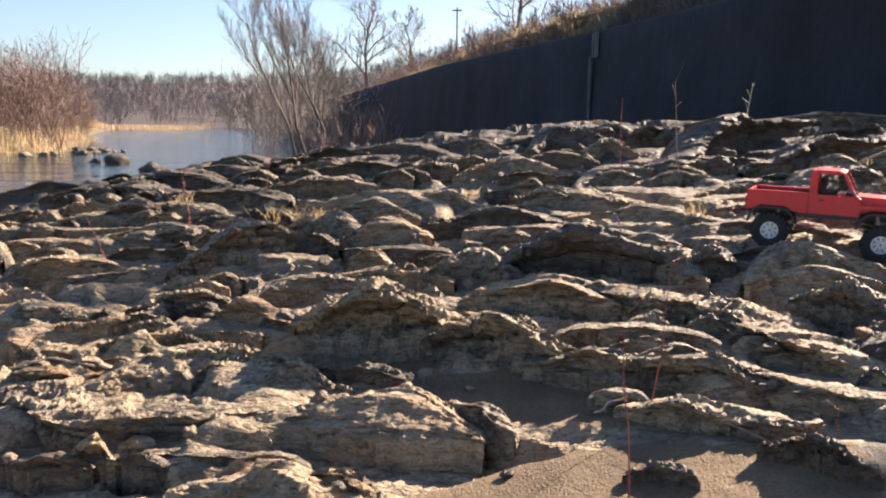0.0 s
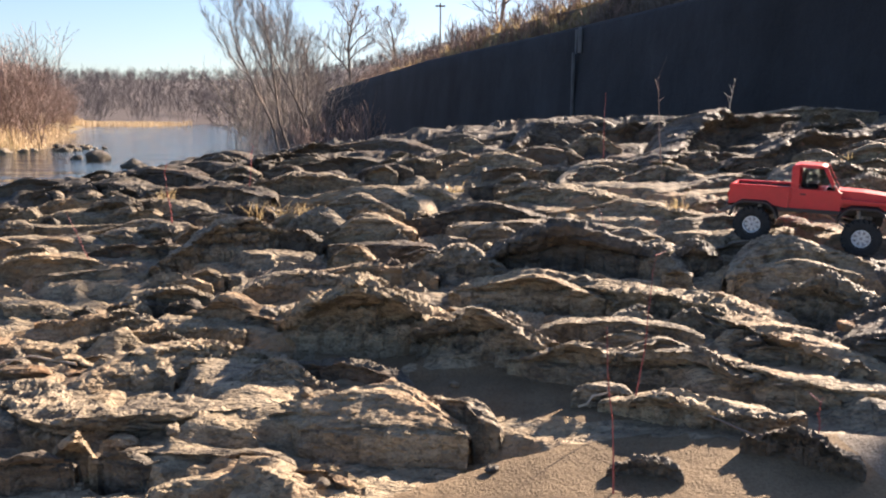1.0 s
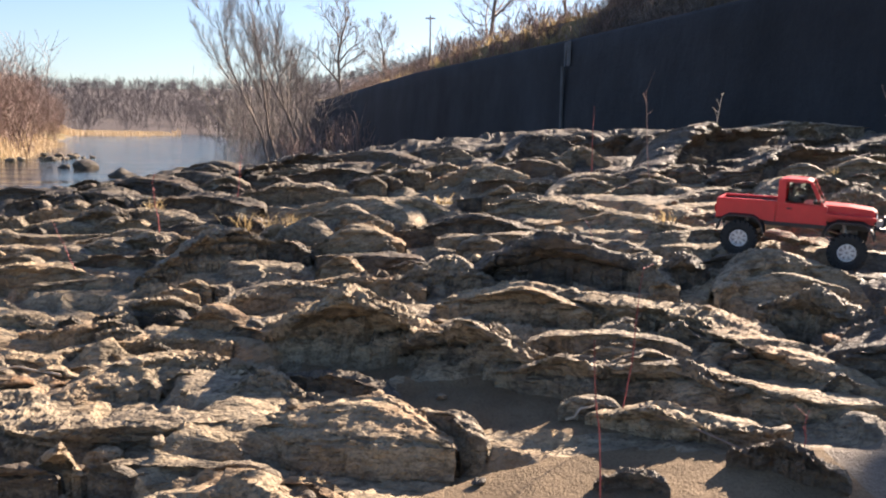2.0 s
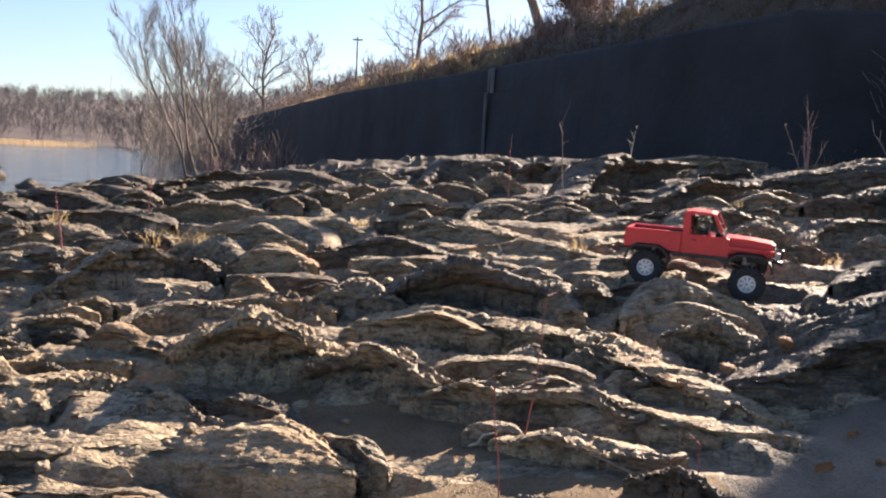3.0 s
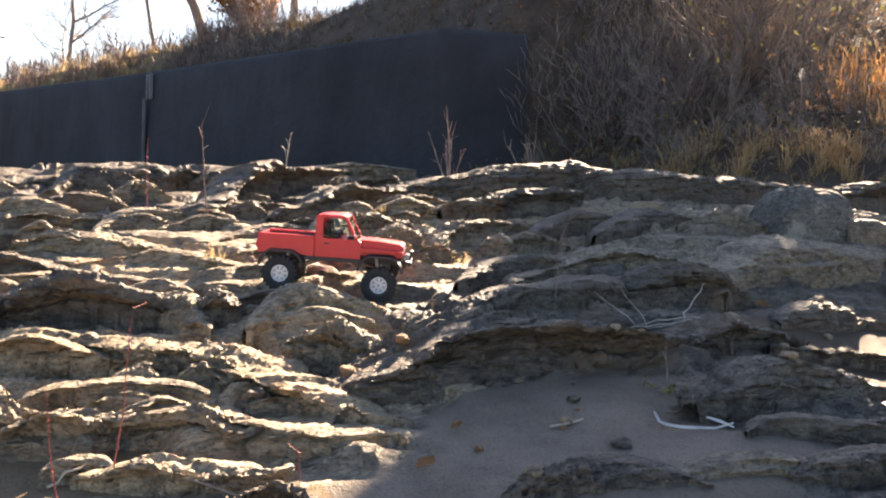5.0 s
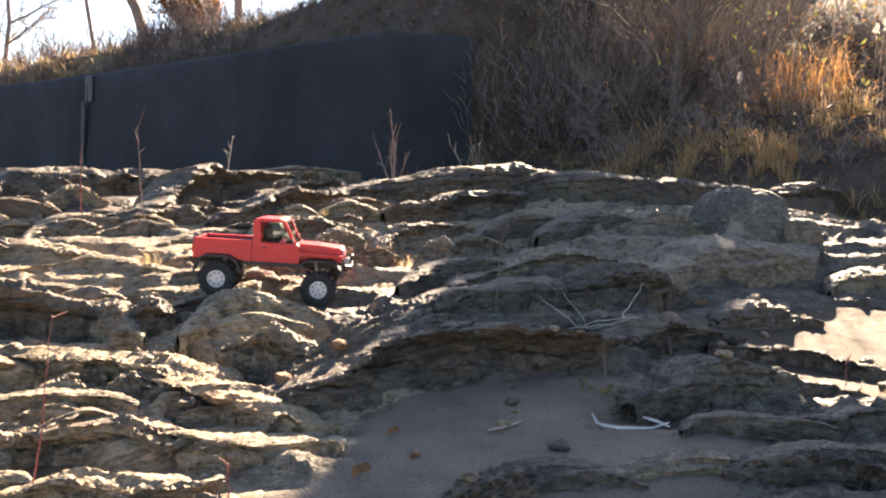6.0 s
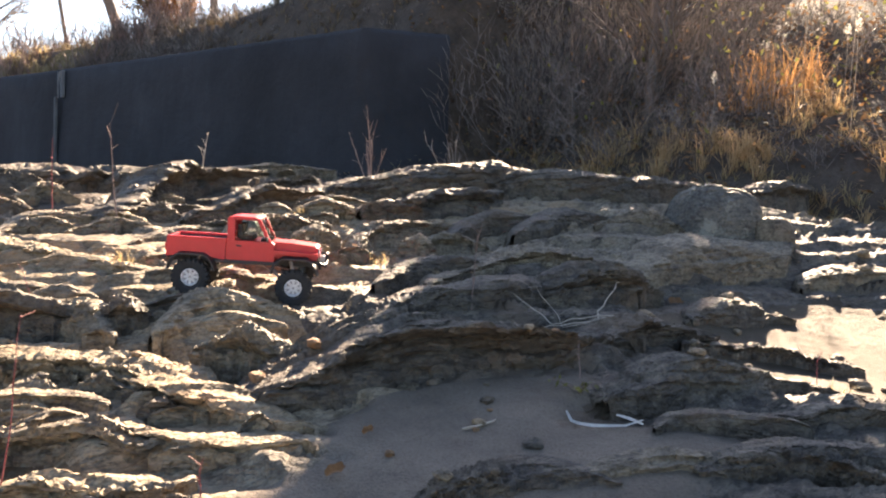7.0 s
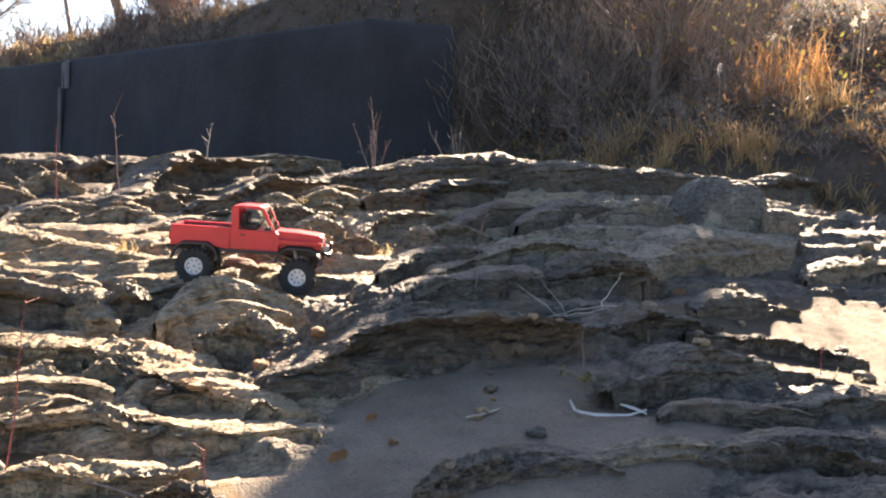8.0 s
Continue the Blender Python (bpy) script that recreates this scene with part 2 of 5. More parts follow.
EVERGREEN = leaf_material("dark_evergreen_leaves", (0.03, 0.045, 0.018), (0.07, 0.085, 0.03), 0.15)
FLUFF = leaf_material("white_seed_fluff", (0.72, 0.68, 0.58), (0.85, 0.8, 0.7), 0.5)


# ---------------------------------------------------------------- ground
WATER_Z, WALL_TOP = -0.45, 2.15


def rock_plane(x, y):
    """The mean slope of the rock field."""
    z = 0.10 * np.minimum(y - 1.62, 5.2) + 0.09 * np.clip(x, -3, 4.2)
    z = z - 0.06 * np.maximum(-x - 1.8, 0) * np.clip((y - 2) / 3, 0, 1)
    z = z - 0.20 * np.exp(-(((x - 3.2) / 1.1) ** 2 + ((y - 1.7) / 0.8) ** 2) ** 2)
    return np.maximum(z, -0.05)


def bank_line(y):
    """Where the foot of the wall and of the bank lies."""
    return np.interp(y, (-60, 0, 2.4, 4.2, 6.2, 7.6, 8.1, 15.2, 24, 62, 100, 400), (40, 8.2, 6.3, 5.3, 5.0, 5.2, 4.45, 2.6, 0.05, -8.2, -18, -90))


def river(x, y):
    """Metres inside the river's edge."""
    right = np.interp(y, (-60, 0, 10, 14.5, 15.6, 28, 50, 82, 105, 130), (-60, -30, -17, -9, -5.9, -7.2, -10.5, -19, -30, -75))
    left = np.interp(y, (-60, 0, 15, 24, 27, 50, 82, 105, 130), (-75, -46, -24, -12.8, -11.2, -19.5, -31, -42, -60))
    return np.minimum(right - x, x - left)


def sandy(x, y):
    """1 where sand lies between the rocks."""
    wob = 0.12 * value_noise(x * 3, y * 3, 0.0, 77)
    a = np.exp(-(((x - 0.22) / 0.34) ** 2 + ((y - 1.38 - 0.1 * x) / 0.2) ** 2) ** 2)
    b = np.exp(-(((x - 1.06) / 0.62) ** 2 + ((y - 1.47 + 0.12 * x) / 0.22) ** 2) ** 2)
    c = 0.85 * np.exp(-(((x - 3.0) / 1.0) ** 2 + ((y - 1.85) / 0.5) ** 2) ** 2) - 0.5 * np.maximum(value_noise(x * 2.2, y * 4.5, 0.0, 78), 0)
    c = np.maximum(c, 0)
    d = np.exp(-(((x - 0.24) / 0.3) ** 2 + ((y - 1.84 + 0.25 * (x - 0.24)) / 0.15) ** 2) ** 2) + np.exp(-(((x + 0.2) / 0.2) ** 2 + ((y - 2.1) / 0.1) ** 2) ** 2)
    d = d + np.exp(-(((x - 1.28) / 0.36) ** 2 + ((y - 1.66) / 0.14) ** 2) ** 2)
    return np.clip((a + b + c + d + wob - 0.25) * 2.5, 0, 1)


def ground_height(x, y, detail=True):
    z = rock_plane(x, y)
    r = np.hypot(x, y)
    inside = river(x, y)
    d = x - bank_line(y)
    rocky = smooth(0.4, -0.4, d) * smooth(24, 14, r) * smooth(0.5, -0.5, inside)
    if detail:
        u, v = x * 0.91 - y * 0.42, x * 0.42 + y * 0.91
        wx, wy = u + 0.12 * value_noise(u * 2, v * 3, 0.3, 3), v + 0.10 * value_noise(u * 2.4, v * 3, 0.7, 4)
        lump = 0.06 * fbm(wx * 1.5, wy * 3.4, 0.0, 4, 11, True) - 0.05 + 0.022 * smooth(2.7, 2.0, y) * smooth(0.3, 0.0, x)
        lump = lump + 0.03 * fbm(wx * 5, wy * 11, 0.0, 3, 21, True)
        h = z + lump
        q = h / 0.05 + 0.7 * value_noise(wx * 1.3, wy * 2, 0.0, 31)
        f = q - np.floor(q)
        stepped = h + 0.05 * (smooth(0.55, 1.0, f) - f) * 0.8
        bi = np.floor(wx * 7 + value_noise(wx * 5, wy * 5, 0.0, 45)).astype(np.int64)
        bj = np.floor(wy * 15 + value_noise(wx * 5, wy * 9, 0.0, 46)).astype(np.int64)
        near = smooth(6.5, 2.8, r)
        h = stepped + near * (0.006 * lattice(bi, bj, 0 * bi, 47) + 0.012 * fbm(wx * 9, wy * 42, 0.0, 4, 41)) + 0.012 * (1 - near) * fbm(wx * 7, wy * 16, 0.0, 3, 48) + 0.004 * fbm(x * 70, y * 70, 0.0, 2, 51)
        s = sandy(x, y)
        flat = z - 0.014 - 0.02 * smooth(1.65, 1.8, y) * smooth(0.8, 0.5, x) + 0.008 * fbm(x * 4, y * 4, 0.0, 3, 61) + 0.0025 * fbm(x * 40, y * 40, 0.0, 2, 62)
        h = h * (1 - s) + flat * s
        z = z * (1 - rocky) + h * rocky
    # the field falls away behind its crest, and to the river
    z = z - 0.28 * smooth(6.9 - 1.7 * smooth(1.0, 3.5, x), 9.0 - 2.0 * smooth(1.0, 3.5, x), r) * smooth(-2.5, 0.5, x) - 0.62 * smooth(5.6, 11.5, r) * smooth(0.6, -2.2, x)
    z = z + (1 - rocky) * 0.15 * fbm(x * 0.35, y * 0.35, 0.0, 4, 71)
    # far banks, flats and hills
    left_land = smooth(0, -3, inside) * smooth(13, 22, y) * smooth(-6, -10, x + 0.25 * (y - 16))
    z = z * (1 - left_land) + (WATER_Z + 0.35) * left_land
    far = smooth(110, 330, r)
    z = z + far * (15 + 13 * smooth(-45, 25, x) + 5 * fbm(x * 0.008, y * 0.008, 0.0, 3, 81))
    wet = smooth(-2.2, 0.8, inside)
    z = z * (1 - wet) + (WATER_Z - 0.5) * wet
    # the bank, and the fill behind the wall
    wall = smooth(7.55, 8.15, y)
    slope = 0.62 + 0.45 * np.clip(d, 0, 2.4) + 0.52 * np.clip(d - 2.4, 0, 4) + 0.12 * np.clip(d - 7, 0, 25)
    fill = WALL_TOP - 0.04 + 0.6 * smooth(0.35, 1.1, d) * smooth(44, 16, y) + 0.13 * np.clip(d - 0.3, 0, 3.5) + 0.08 * np.clip(d - 3.5, 0, 40)
    fill = fill + 0.3 * np.exp(-((y - 10.4) / 1.5) ** 2) * smooth(0.35, 1.6, d)
    high = slope * (1 - wall) + fill * wall
    high = high + 0.10 * fbm(x * 0.8, y * 0.8, 0.0, 4, 91) * smooth(0.2, 1.5, d)
    b = smooth(-0.6, 0.6, d) * (1 - wall) + smooth(0.12, 0.3, d) * wall
    b = b * (1 - smooth(90, 140, y))
    return z * (1 - b) + np.maximum(z, high) * b


def graded(fine_lo, fine_hi, step, limits, grow_near, near, grow_far):
    """Grid lines: even in the middle, wider and wider outwards."""
    mid = list(np.arange(fine_lo, fine_hi, step))
    for sign, start, stop, edge in ((1, mid[-1], limits[1], near[1]), (-1, mid[0], limits[0], near[0])):
        p, s = start, step
        while sign * p < sign * stop:
            s *= grow_near if sign * p < sign * edge else grow_far
            p += sign * s
            mid.append(p)
    return np.array(sorted(mid))


gx = graded(-1.5, 2.5, 0.016, (-520, 420), 1.013, (-5.5, 6.0), 1.06)
gy = graded(1.0, 3.2, 0.015, (-160, 620), 1.011, (0.5, 9.0), 1.05)
X, Y = np.meshgrid(gx, gy)
Z = ground_height(X, Y)
ground = link("ground", grid_mesh("ground", np.stack([X, Y, Z], -1)), ROCK["grey"])
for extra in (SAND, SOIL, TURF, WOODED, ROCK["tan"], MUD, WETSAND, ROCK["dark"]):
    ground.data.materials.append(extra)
fx, fy = (gx[:-1] + gx[1:]) / 2, (gy[:-1] + gy[1:]) / 2
FX, FY = np.meshgrid(fx, fy)
fd, fr, fi = FX - bank_line(FY), np.hypot(FX, FY), river(FX, FY)
slot = np.where(value_noise(FX * 1.3, FY * 2.0, 0.0, 5) + 0.3 * value_noise(FX * 6, FY * 9, 0.0, 6) - 0.25 * (FY - 2.6) > 0.0, 5, 0)
# darker bedrock on the near right and towards the crest
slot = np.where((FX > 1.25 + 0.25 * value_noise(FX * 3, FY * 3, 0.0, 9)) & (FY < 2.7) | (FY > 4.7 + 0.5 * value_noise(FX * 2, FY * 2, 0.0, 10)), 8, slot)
slot = np.where(sandy(FX, FY) > 0.5, np.where(FX > 0.72, 6, 1), slot)
slot = np.where((sandy(FX, FY) > 0.5) & (FX > 2.2), 7, slot)
slot = np.where((fr > 15) | (fd > 0), 2, slot)
slot = np.where((fd > 0.2) & (FY > 17 + 3 * value_noise(FX, FY, 0.0, 8)), 3, slot)
slot = np.where((fi < -0.2) & (FX < -8) & (FY > 16), 3, slot)
slot = np.where(fi > -1.2, 6, slot)
slot = np.where(fr > 100, 4, slot)
ground.data.polygons.foreach_set("material_index", slot.ravel().astype(np.int32))
ground.data.set_sharp_from_angle(angle=radians(38))
tagged(ground, "uneven grey and tan bedrock with sand pockets", "ground", kind="structure")

water = link("water", grid_mesh("water", np.stack([*np.meshgrid(np.linspace(-75, -2, 60), np.linspace(4, 128, 90)), np.full((90, 60), WATER_Z)], -1)), WATER)
tagged(water, "calm shallow river reflecting the pale blue sky", "river", kind="structure")


# ---------------------------------------------------------------- rocks
LOOKS = {"tan": "sandy tan", "grey": "weathered grey", "dark": "dark grey-brown", "orange": "rust-stained tan", "lichen": "pale lichened grey"}
FORMS = {"slab": "flat-topped bedrock slab with broken edges", "ledge": "layered bedrock ledge with an undercut face", "dome": "rounded water-worn bedrock hump",
         "rough": "jagged foliated bedrock outcrop", "boulder": "loose boulder resting on bedrock",
         "ramp": "broad bedrock slab tilted down at its front"}
NAMES = {"slab": "rock_slab", "ledge": "rock_ledge", "dome": "rock_hump", "rough": "rock_outcrop", "boulder": "boulder", "ramp": "rock_slab"}
rock_count = [0]


def boulder(x, y, z, a, b, h, yaw, look_):
    """A loose rounded block: middle of its foot, half length, half depth, height and turn in degrees."""
    rock_count[0] += 1
    seed = 100 + 13 * rock_count[0]
    th = np.linspace(0, 2 * np.pi, 150, endpoint=False)[None, :]
    al = np.linspace(0.0, 1, 56)[:, None] * np.pi / 2
    ct, st = np.cos(th), np.sin(th)
    ring = 1 + 0.14 * value_noise(ct * 1.7 + seed, st * 1.7, 0.2, seed) + 0.06 * value_noise(ct * 4.5 + seed, st * 4.5, 0.6, seed + 1)
    square = (np.abs(ct) ** 3 + np.abs(st) ** 3) ** (-1 / 3)
    k = (np.sin(al) ** 3.2 + np.cos(al) ** 3.2) ** (-1 / 3.2)
    rho, zz = np.sin(al) * k, np.cos(al) * k
    u, v = a * rho * ring * square * ct, b * rho * ring * square * st
    w = -0.06 + (h + 0.06) * zz
    d = fbm(u * 7 + seed, v * 7, w * 7, 5, seed + 5)
    chip = np.floor(fbm(u * 5 + seed, v * 5, w * 5, 3, seed + 8) * 4) / 4
    grow = 1 + 0.10 * d + 0.10 * chip
    c, s = math.cos(radians(yaw)), math.sin(radians(yaw))
    pts = np.stack([(u * c - v * s) * grow, (u * s + v * c) * grow, w * grow], -1)
    pts[0] = pts[0].mean(0)
    body = grid_mesh("boulder", pts, wrap=True)
    body.set_sharp_from_angle(angle=radians(32))
    ob = link("boulder", body, ROCK[look_])
    ob.location = (x, y, z)
    return tagged(ob, LOOKS[look_] + " " + FORMS["boulder"], "rock", "boulders")


# steepness of the face (2 round, 4 square), depth of the face over its height, how far the top falls, roughness, layering
BUILD = {"ledge": (3.2, 0.3, 0.6, 1.1, 1.3), "slab": (2.6, 0.7, 0.6, 0.9, 0.9), "rough": (2.2, 0.7, 0.65, 1.6, 1.3), "dome": (2.0, 1.0, 0.6, 0.9, 0.6), "ramp": (1.05, 2.0, 0.5, 1.3, 0.6)}


def ledge(left, middle, right, look_, form):
    """An outcrop with a face along a bowed line: three places on its foot, each with the height of its crest."""
    rock_count[0] += 1
    seed = 100 + 13 * rock_count[0]
    square, lean, fall, rough, layers = BUILD[form]
    l, m, r = (np.array(p) for p in (left, middle, right))
    chord = r[:2] - l[:2]
    length = float(np.hypot(*chord))
    e1 = chord / length
    n = np.array((-e1[1], e1[0]))                # away from the river bank where one stands
    sm = float(np.clip((m[:2] - l[:2]) @ e1 / length, 0.3, 0.7))
    bow = float(np.clip((m[:2] - l[:2]) @ n, -0.22 * length, 0.12 * length))
    dist = math.hypot(*m[:2])
    s = np.linspace(-0.16, 1.16, int(np.clip(1.3 * length / (0.0022 * dist), 60, 380)))[:, None]
    arc = np.clip(s, -0.1, 1.1)
    bx = l[0] + chord[0] * s + n[0] * bow * arc * (1 - arc) / (sm * (1 - sm))
    by = l[1] + chord[1] * s + n[1] * bow * arc * (1 - arc) / (sm * (1 - sm))
    round_ = 0.22 if form in ("dome", "ramp") else 0.09
    crest = sum(np.interp(s + k * round_, (0, sm, 1), (l[2], m[2], r[2])) for k in (-1, -0.5, 0, 0.5, 1)) / 5
    base = rock_plane(bx, by)
    taper = np.clip(1 - np.abs((2 * s - 1) / 1.32) ** (2.6 if form in ("dome", "ramp") else 3.6), 0, 1) ** (0.6 if form in ("dome", "ramp") else 0.5)
    wob = value_noise(s * length * 9 + seed, 0.3, 0.7, seed)
    H = np.maximum(crest - base, 0.014) * taper * (1 + 0.12 * wob) + 0.002
    hm = float(H.max())
    front = np.maximum(H * lean, 0.006)
    D = (front + np.clip(0.36 * length, 0.05, 0.28) + 0.6 * hm) * (0.25 + 0.75 * taper) * (1 + 0.2 * value_noise(s * length * 4 + seed, 0.9, 0.2, seed + 1))
    nv = int(np.clip((hm * 1.6 + 0.5 * float(D.max())) / (0.0024 * dist), 34, 110))
    v = np.linspace(0, 1, nv)[None, :]
    w = np.clip(v / 0.5, 0, 1) * np.pi / 2
    u = np.clip((v - 0.5) / 0.5, 0, 1)
    up = np.sin(w) ** (2 / square)
    sink = 0.13 + 0.3 * hm
    d = front * (1 - np.cos(w) ** (2 / square)) + (D - front) * u
    z = base - sink * (1 - np.clip(up * 6, 0, 1)) + H * up
    z = z - H * fall * u ** 1.2 - (H * (1 - fall) + sink) * u ** 4 + rock_plane(bx + n[0] * d, by + n[1] * d) - base
    # the foot of a face is hollowed out under its upper edge
    d = d + (0.5 if form in ("ledge", "rough") else 0.1) * H * np.sin(np.pi * np.clip(up / 0.85, 0, 1)) * smooth(0.2, 0.8, H / hm)
    d = d + 0.10 * length * value_noise(s * 3.1 + seed, 0.1, 0.4, seed + 2) * taper + 0.05 * min(length, 0.4) * fbm(s * length * 18 + seed, up * 1.5, 0.4, 3, seed + 3)
    px, py, pz = bx + n[0] * d, by + n[1] * d, z
    # the grain of the bedrock is shared, so that neighbours match
    gu, gv = px * 0.91 - py * 0.42, px * 0.42 + py * 0.91
    amp = rough * (0.09 * hm + 0.007)
    side = smooth(1.0, 0.93, up) * np.ones_like(px)
    q = (pz - 0.12 * gu + 0.18 * gv) / (0.014 + 0.16 * hm) + 1.1 * value_noise(gu * 2.5, gv * 3, pz * 5, 9)
    layer = np.floor(q)
    f = q - layer
    li = layer.astype(np.int64)
    shift = lattice(li, 0 * li, 0 * li, 17)
    along = gu * (5.5 + 2.5 * shift) + 3 * shift + 0.8 * value_noise(gu * 6, gv * 6, pz * 10, 23)
    block = lattice(li, np.floor(along).astype(np.int64), np.floor(gv * 6 + shift).astype(np.int64), 29)
    joint = 1 - smooth(0.0, 0.2, f) * smooth(1.0, 0.85, f)
    out = side * (layers * min(0.022, 0.2 * hm) * (0.6 * block - 0.6 * joint + 0.3) + 1.2 * amp * fbm(gu * 5, gv * 5, pz * 22, 4, seed + 5))
    px, py = px - n[0] * out, py - n[1] * out
    top = 1 - 0.6 * side
    pz = pz + top * amp * fbm(gu * 4.5, gv * 8, 0.2, 4, seed + 6)
    # steps where layers have broken away from the top, running with the grain
    g = fbm(gu * 1.6, gv * 4.6, 0.0, 4, 301) * 4.2
    pz = pz + top * min(0.013, 0.15 * hm) * (np.floor(g) + smooth(0.9, 1.0, g - np.floor(g)) + 0.15 * block) * layers
    # crusted patches are ragged, the rest is worn smooth
    crusty = 0.3 + 0.8 * smooth(-0.08, 0.16, fbm(gu * 2.6, gv * 4.4, pz * 4, 3, 331))
    streak = fbm(gu * 6, gv * 26 + 9 * pz, pz * 40, 4, 311, True) - 0.5
    rib = fbm(gu * 62, gv * 84, pz * 90, 3, 321, True) - 0.4
    pz = pz + min(rough, 1.1) * crusty * (0.009 * streak + 0.009 * rib)
    shove = rough * (0.008 * streak + 0.008 * crusty * rib) * side
    px, py = px - n[0] * shove, py - n[1] * shove
    o = np.array((m[0], m[1], float(rock_plane(m[0], m[1]))))
    name = NAMES[form]
    body = grid_mesh(name, np.stack([px, py, pz], -1) - o)
    body.set_sharp_from_angle(angle=radians(34))
    ob = link(name, body, ROCK[look_])
    ob.location = o
    return tagged(ob, LOOKS[look_] + " " + FORMS[form], "rock", "bedrock outcrops")


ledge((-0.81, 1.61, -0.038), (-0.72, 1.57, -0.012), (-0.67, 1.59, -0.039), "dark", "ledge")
ledge((-0.69, 1.62, -0.024), (-0.63, 1.55, 0.015), (-0.62, 1.63, -0.025), "tan", "ledge")
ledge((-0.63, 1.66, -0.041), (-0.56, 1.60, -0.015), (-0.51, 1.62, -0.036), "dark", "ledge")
ledge((-0.64, 1.72, -0.052), (-0.60, 1.71, -0.042), (-0.58, 1.71, -0.047), "tan", "dome")
ledge((-0.45, 1.50, -0.050), (-0.36, 1.50, -0.027), (-0.24, 1.50, -0.033), "tan", "ramp")
ledge((-0.55, 1.67, -0.042), (-0.44, 1.64, -0.021), (-0.29, 1.60, -0.027), "grey", "ledge")
ledge((-0.26, 1.54, -0.026), (-0.19, 1.51, -0.007), (-0.14, 1.48, -0.024), "orange", "rough")
ledge((-0.31, 1.77, 0.017), (-0.13, 1.63, 0.065), (0.01, 1.63, 0.026), "tan", "ramp")
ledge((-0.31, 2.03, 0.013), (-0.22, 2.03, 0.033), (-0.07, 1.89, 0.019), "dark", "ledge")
ledge((-0.84, 2.34, -0.002), (-0.71, 2.40, 0.032), (-0.53, 2.32, 0.024), "tan", "dome")
ledge((-0.81, 2.00, -0.014), (-0.64, 2.00, 0.049), (-0.39, 2.09, 0.039), "tan", "ramp")
ledge((-0.44, 1.92, 0.006), (-0.32, 1.99, 0.060), (-0.27, 1.94, 0.025), "grey", "dome")
ledge((-0.96, 1.89, -0.022), (-0.60, 1.75, 0.029), (-0.30, 1.76, 0.011), "grey", "rough")
ledge((-1.10, 2.20, -0.029), (-0.93, 2.07, -0.002), (-0.85, 2.09, -0.019), "orange", "rough")
ledge((-1.22, 2.43, -0.022), (-1.07, 2.31, -0.003), (-0.97, 2.28, -0.016), "tan", "slab")
ledge((-1.11, 2.54, -0.004), (-0.99, 2.51, 0.020), (-0.87, 2.56, 0.020), "orange", "slab")
ledge((-1.37, 2.82, 0.002), (-1.22, 2.67, 0.018), (-1.11, 2.62, 0.005), "tan", "slab")
ledge((-0.95, 2.64, 0.019), (-0.87, 2.64, 0.043), (-0.84, 2.63, 0.029), "orange", "ledge")
ledge((-0.86, 2.67, 0.051), (-0.76, 2.61, 0.094), (-0.62, 2.62, 0.067), "grey", "ledge")
ledge((-0.67, 2.50, 0.049), (-0.58, 2.45, 0.090), (-0.42, 2.36, 0.056), "orange", "ledge")
ledge((-0.46, 2.37, 0.045), (-0.41, 2.35, 0.077), (-0.37, 2.50, 0.069), "grey", "dome")
ledge((-0.35, 2.25, 0.106), (-0.19, 2.10, 0.195), (0.02, 2.16, 0.127), "tan", "ledge")
ledge((-0.03, 2.13, 0.111), (0.10, 2.00, 0.191), (0.25, 1.96, 0.113), "grey", "ledge")
ledge((0.21, 1.94, 0.086), (0.30, 1.82, 0.133), (0.45, 1.90, 0.102), "grey", "ledge")
ledge((0.11, 2.48, 0.127), (0.27, 2.41, 0.181), (0.45, 2.32, 0.138), "tan", "ledge")
ledge((0.39, 2.47, 0.139), (0.56, 2.22, 0.159), (0.76, 2.06, 0.127), "tan", "ledge")
ledge((0.68, 2.13, 0.135), (0.75, 1.85, 0.144), (0.89, 1.75, 0.110), "tan", "ledge")
ledge((0.31, 2.14, 0.083), (0.44, 2.14, 0.114), (0.59, 2.03, 0.097), "grey", "ledge")
ledge((0.34, 1.97, 0.098), (0.51, 1.79, 0.140), (0.67, 1.77, 0.103), "grey", "ledge")
ledge((0.59, 2.14, 0.111), (0.64, 2.10, 0.131), (0.68, 2.02, 0.106), "grey", "ledge")
ledge((0.63, 1.88, 0.098), (0.72, 1.68, 0.110), (0.86, 1.64, 0.090), "tan", "ledge")
ledge((0.36, 1.69, 0.061), (0.44, 1.62, 0.098), (0.59, 1.60, 0.071), "tan", "ledge")
ledge((0.50, 1.64, 0.058), (0.55, 1.55, 0.078), (0.66, 1.59, 0.067), "grey", "ledge")
ledge((0.55, 1.49, 0.046), (0.60, 1.46, 0.072), (0.67, 1.40, 0.046), "dark", "rough")
ledge((0.30, 1.76, 0.035), (0.34, 1.76, 0.043), (0.39, 1.74, 0.040), "grey", "slab")
ledge((0.01, 1.79, 0.025), (0.06, 1.73, 0.046), (0.11, 1.67, 0.023), "grey", "ledge")
ledge((0.31, 1.46, 0.006), (0.36, 1.45, 0.013), (0.40, 1.43, 0.009), "dark", "slab")
ledge((-0.04, 2.70, 0.132), (0.10, 2.81, 0.208), (0.21, 2.65, 0.148), "grey", "dome")
ledge((0.16, 2.71, 0.170), (0.36, 2.65, 0.250), (0.60, 2.63, 0.201), "dark", "ledge")
ledge((0.57, 2.72, 0.185), (0.63, 2.62, 0.220), (0.69, 2.50, 0.170), "grey", "dome")
ledge((0.73, 2.56, 0.192), (0.74, 2.44, 0.228), (0.84, 2.54, 0.200), "dark", "ledge")
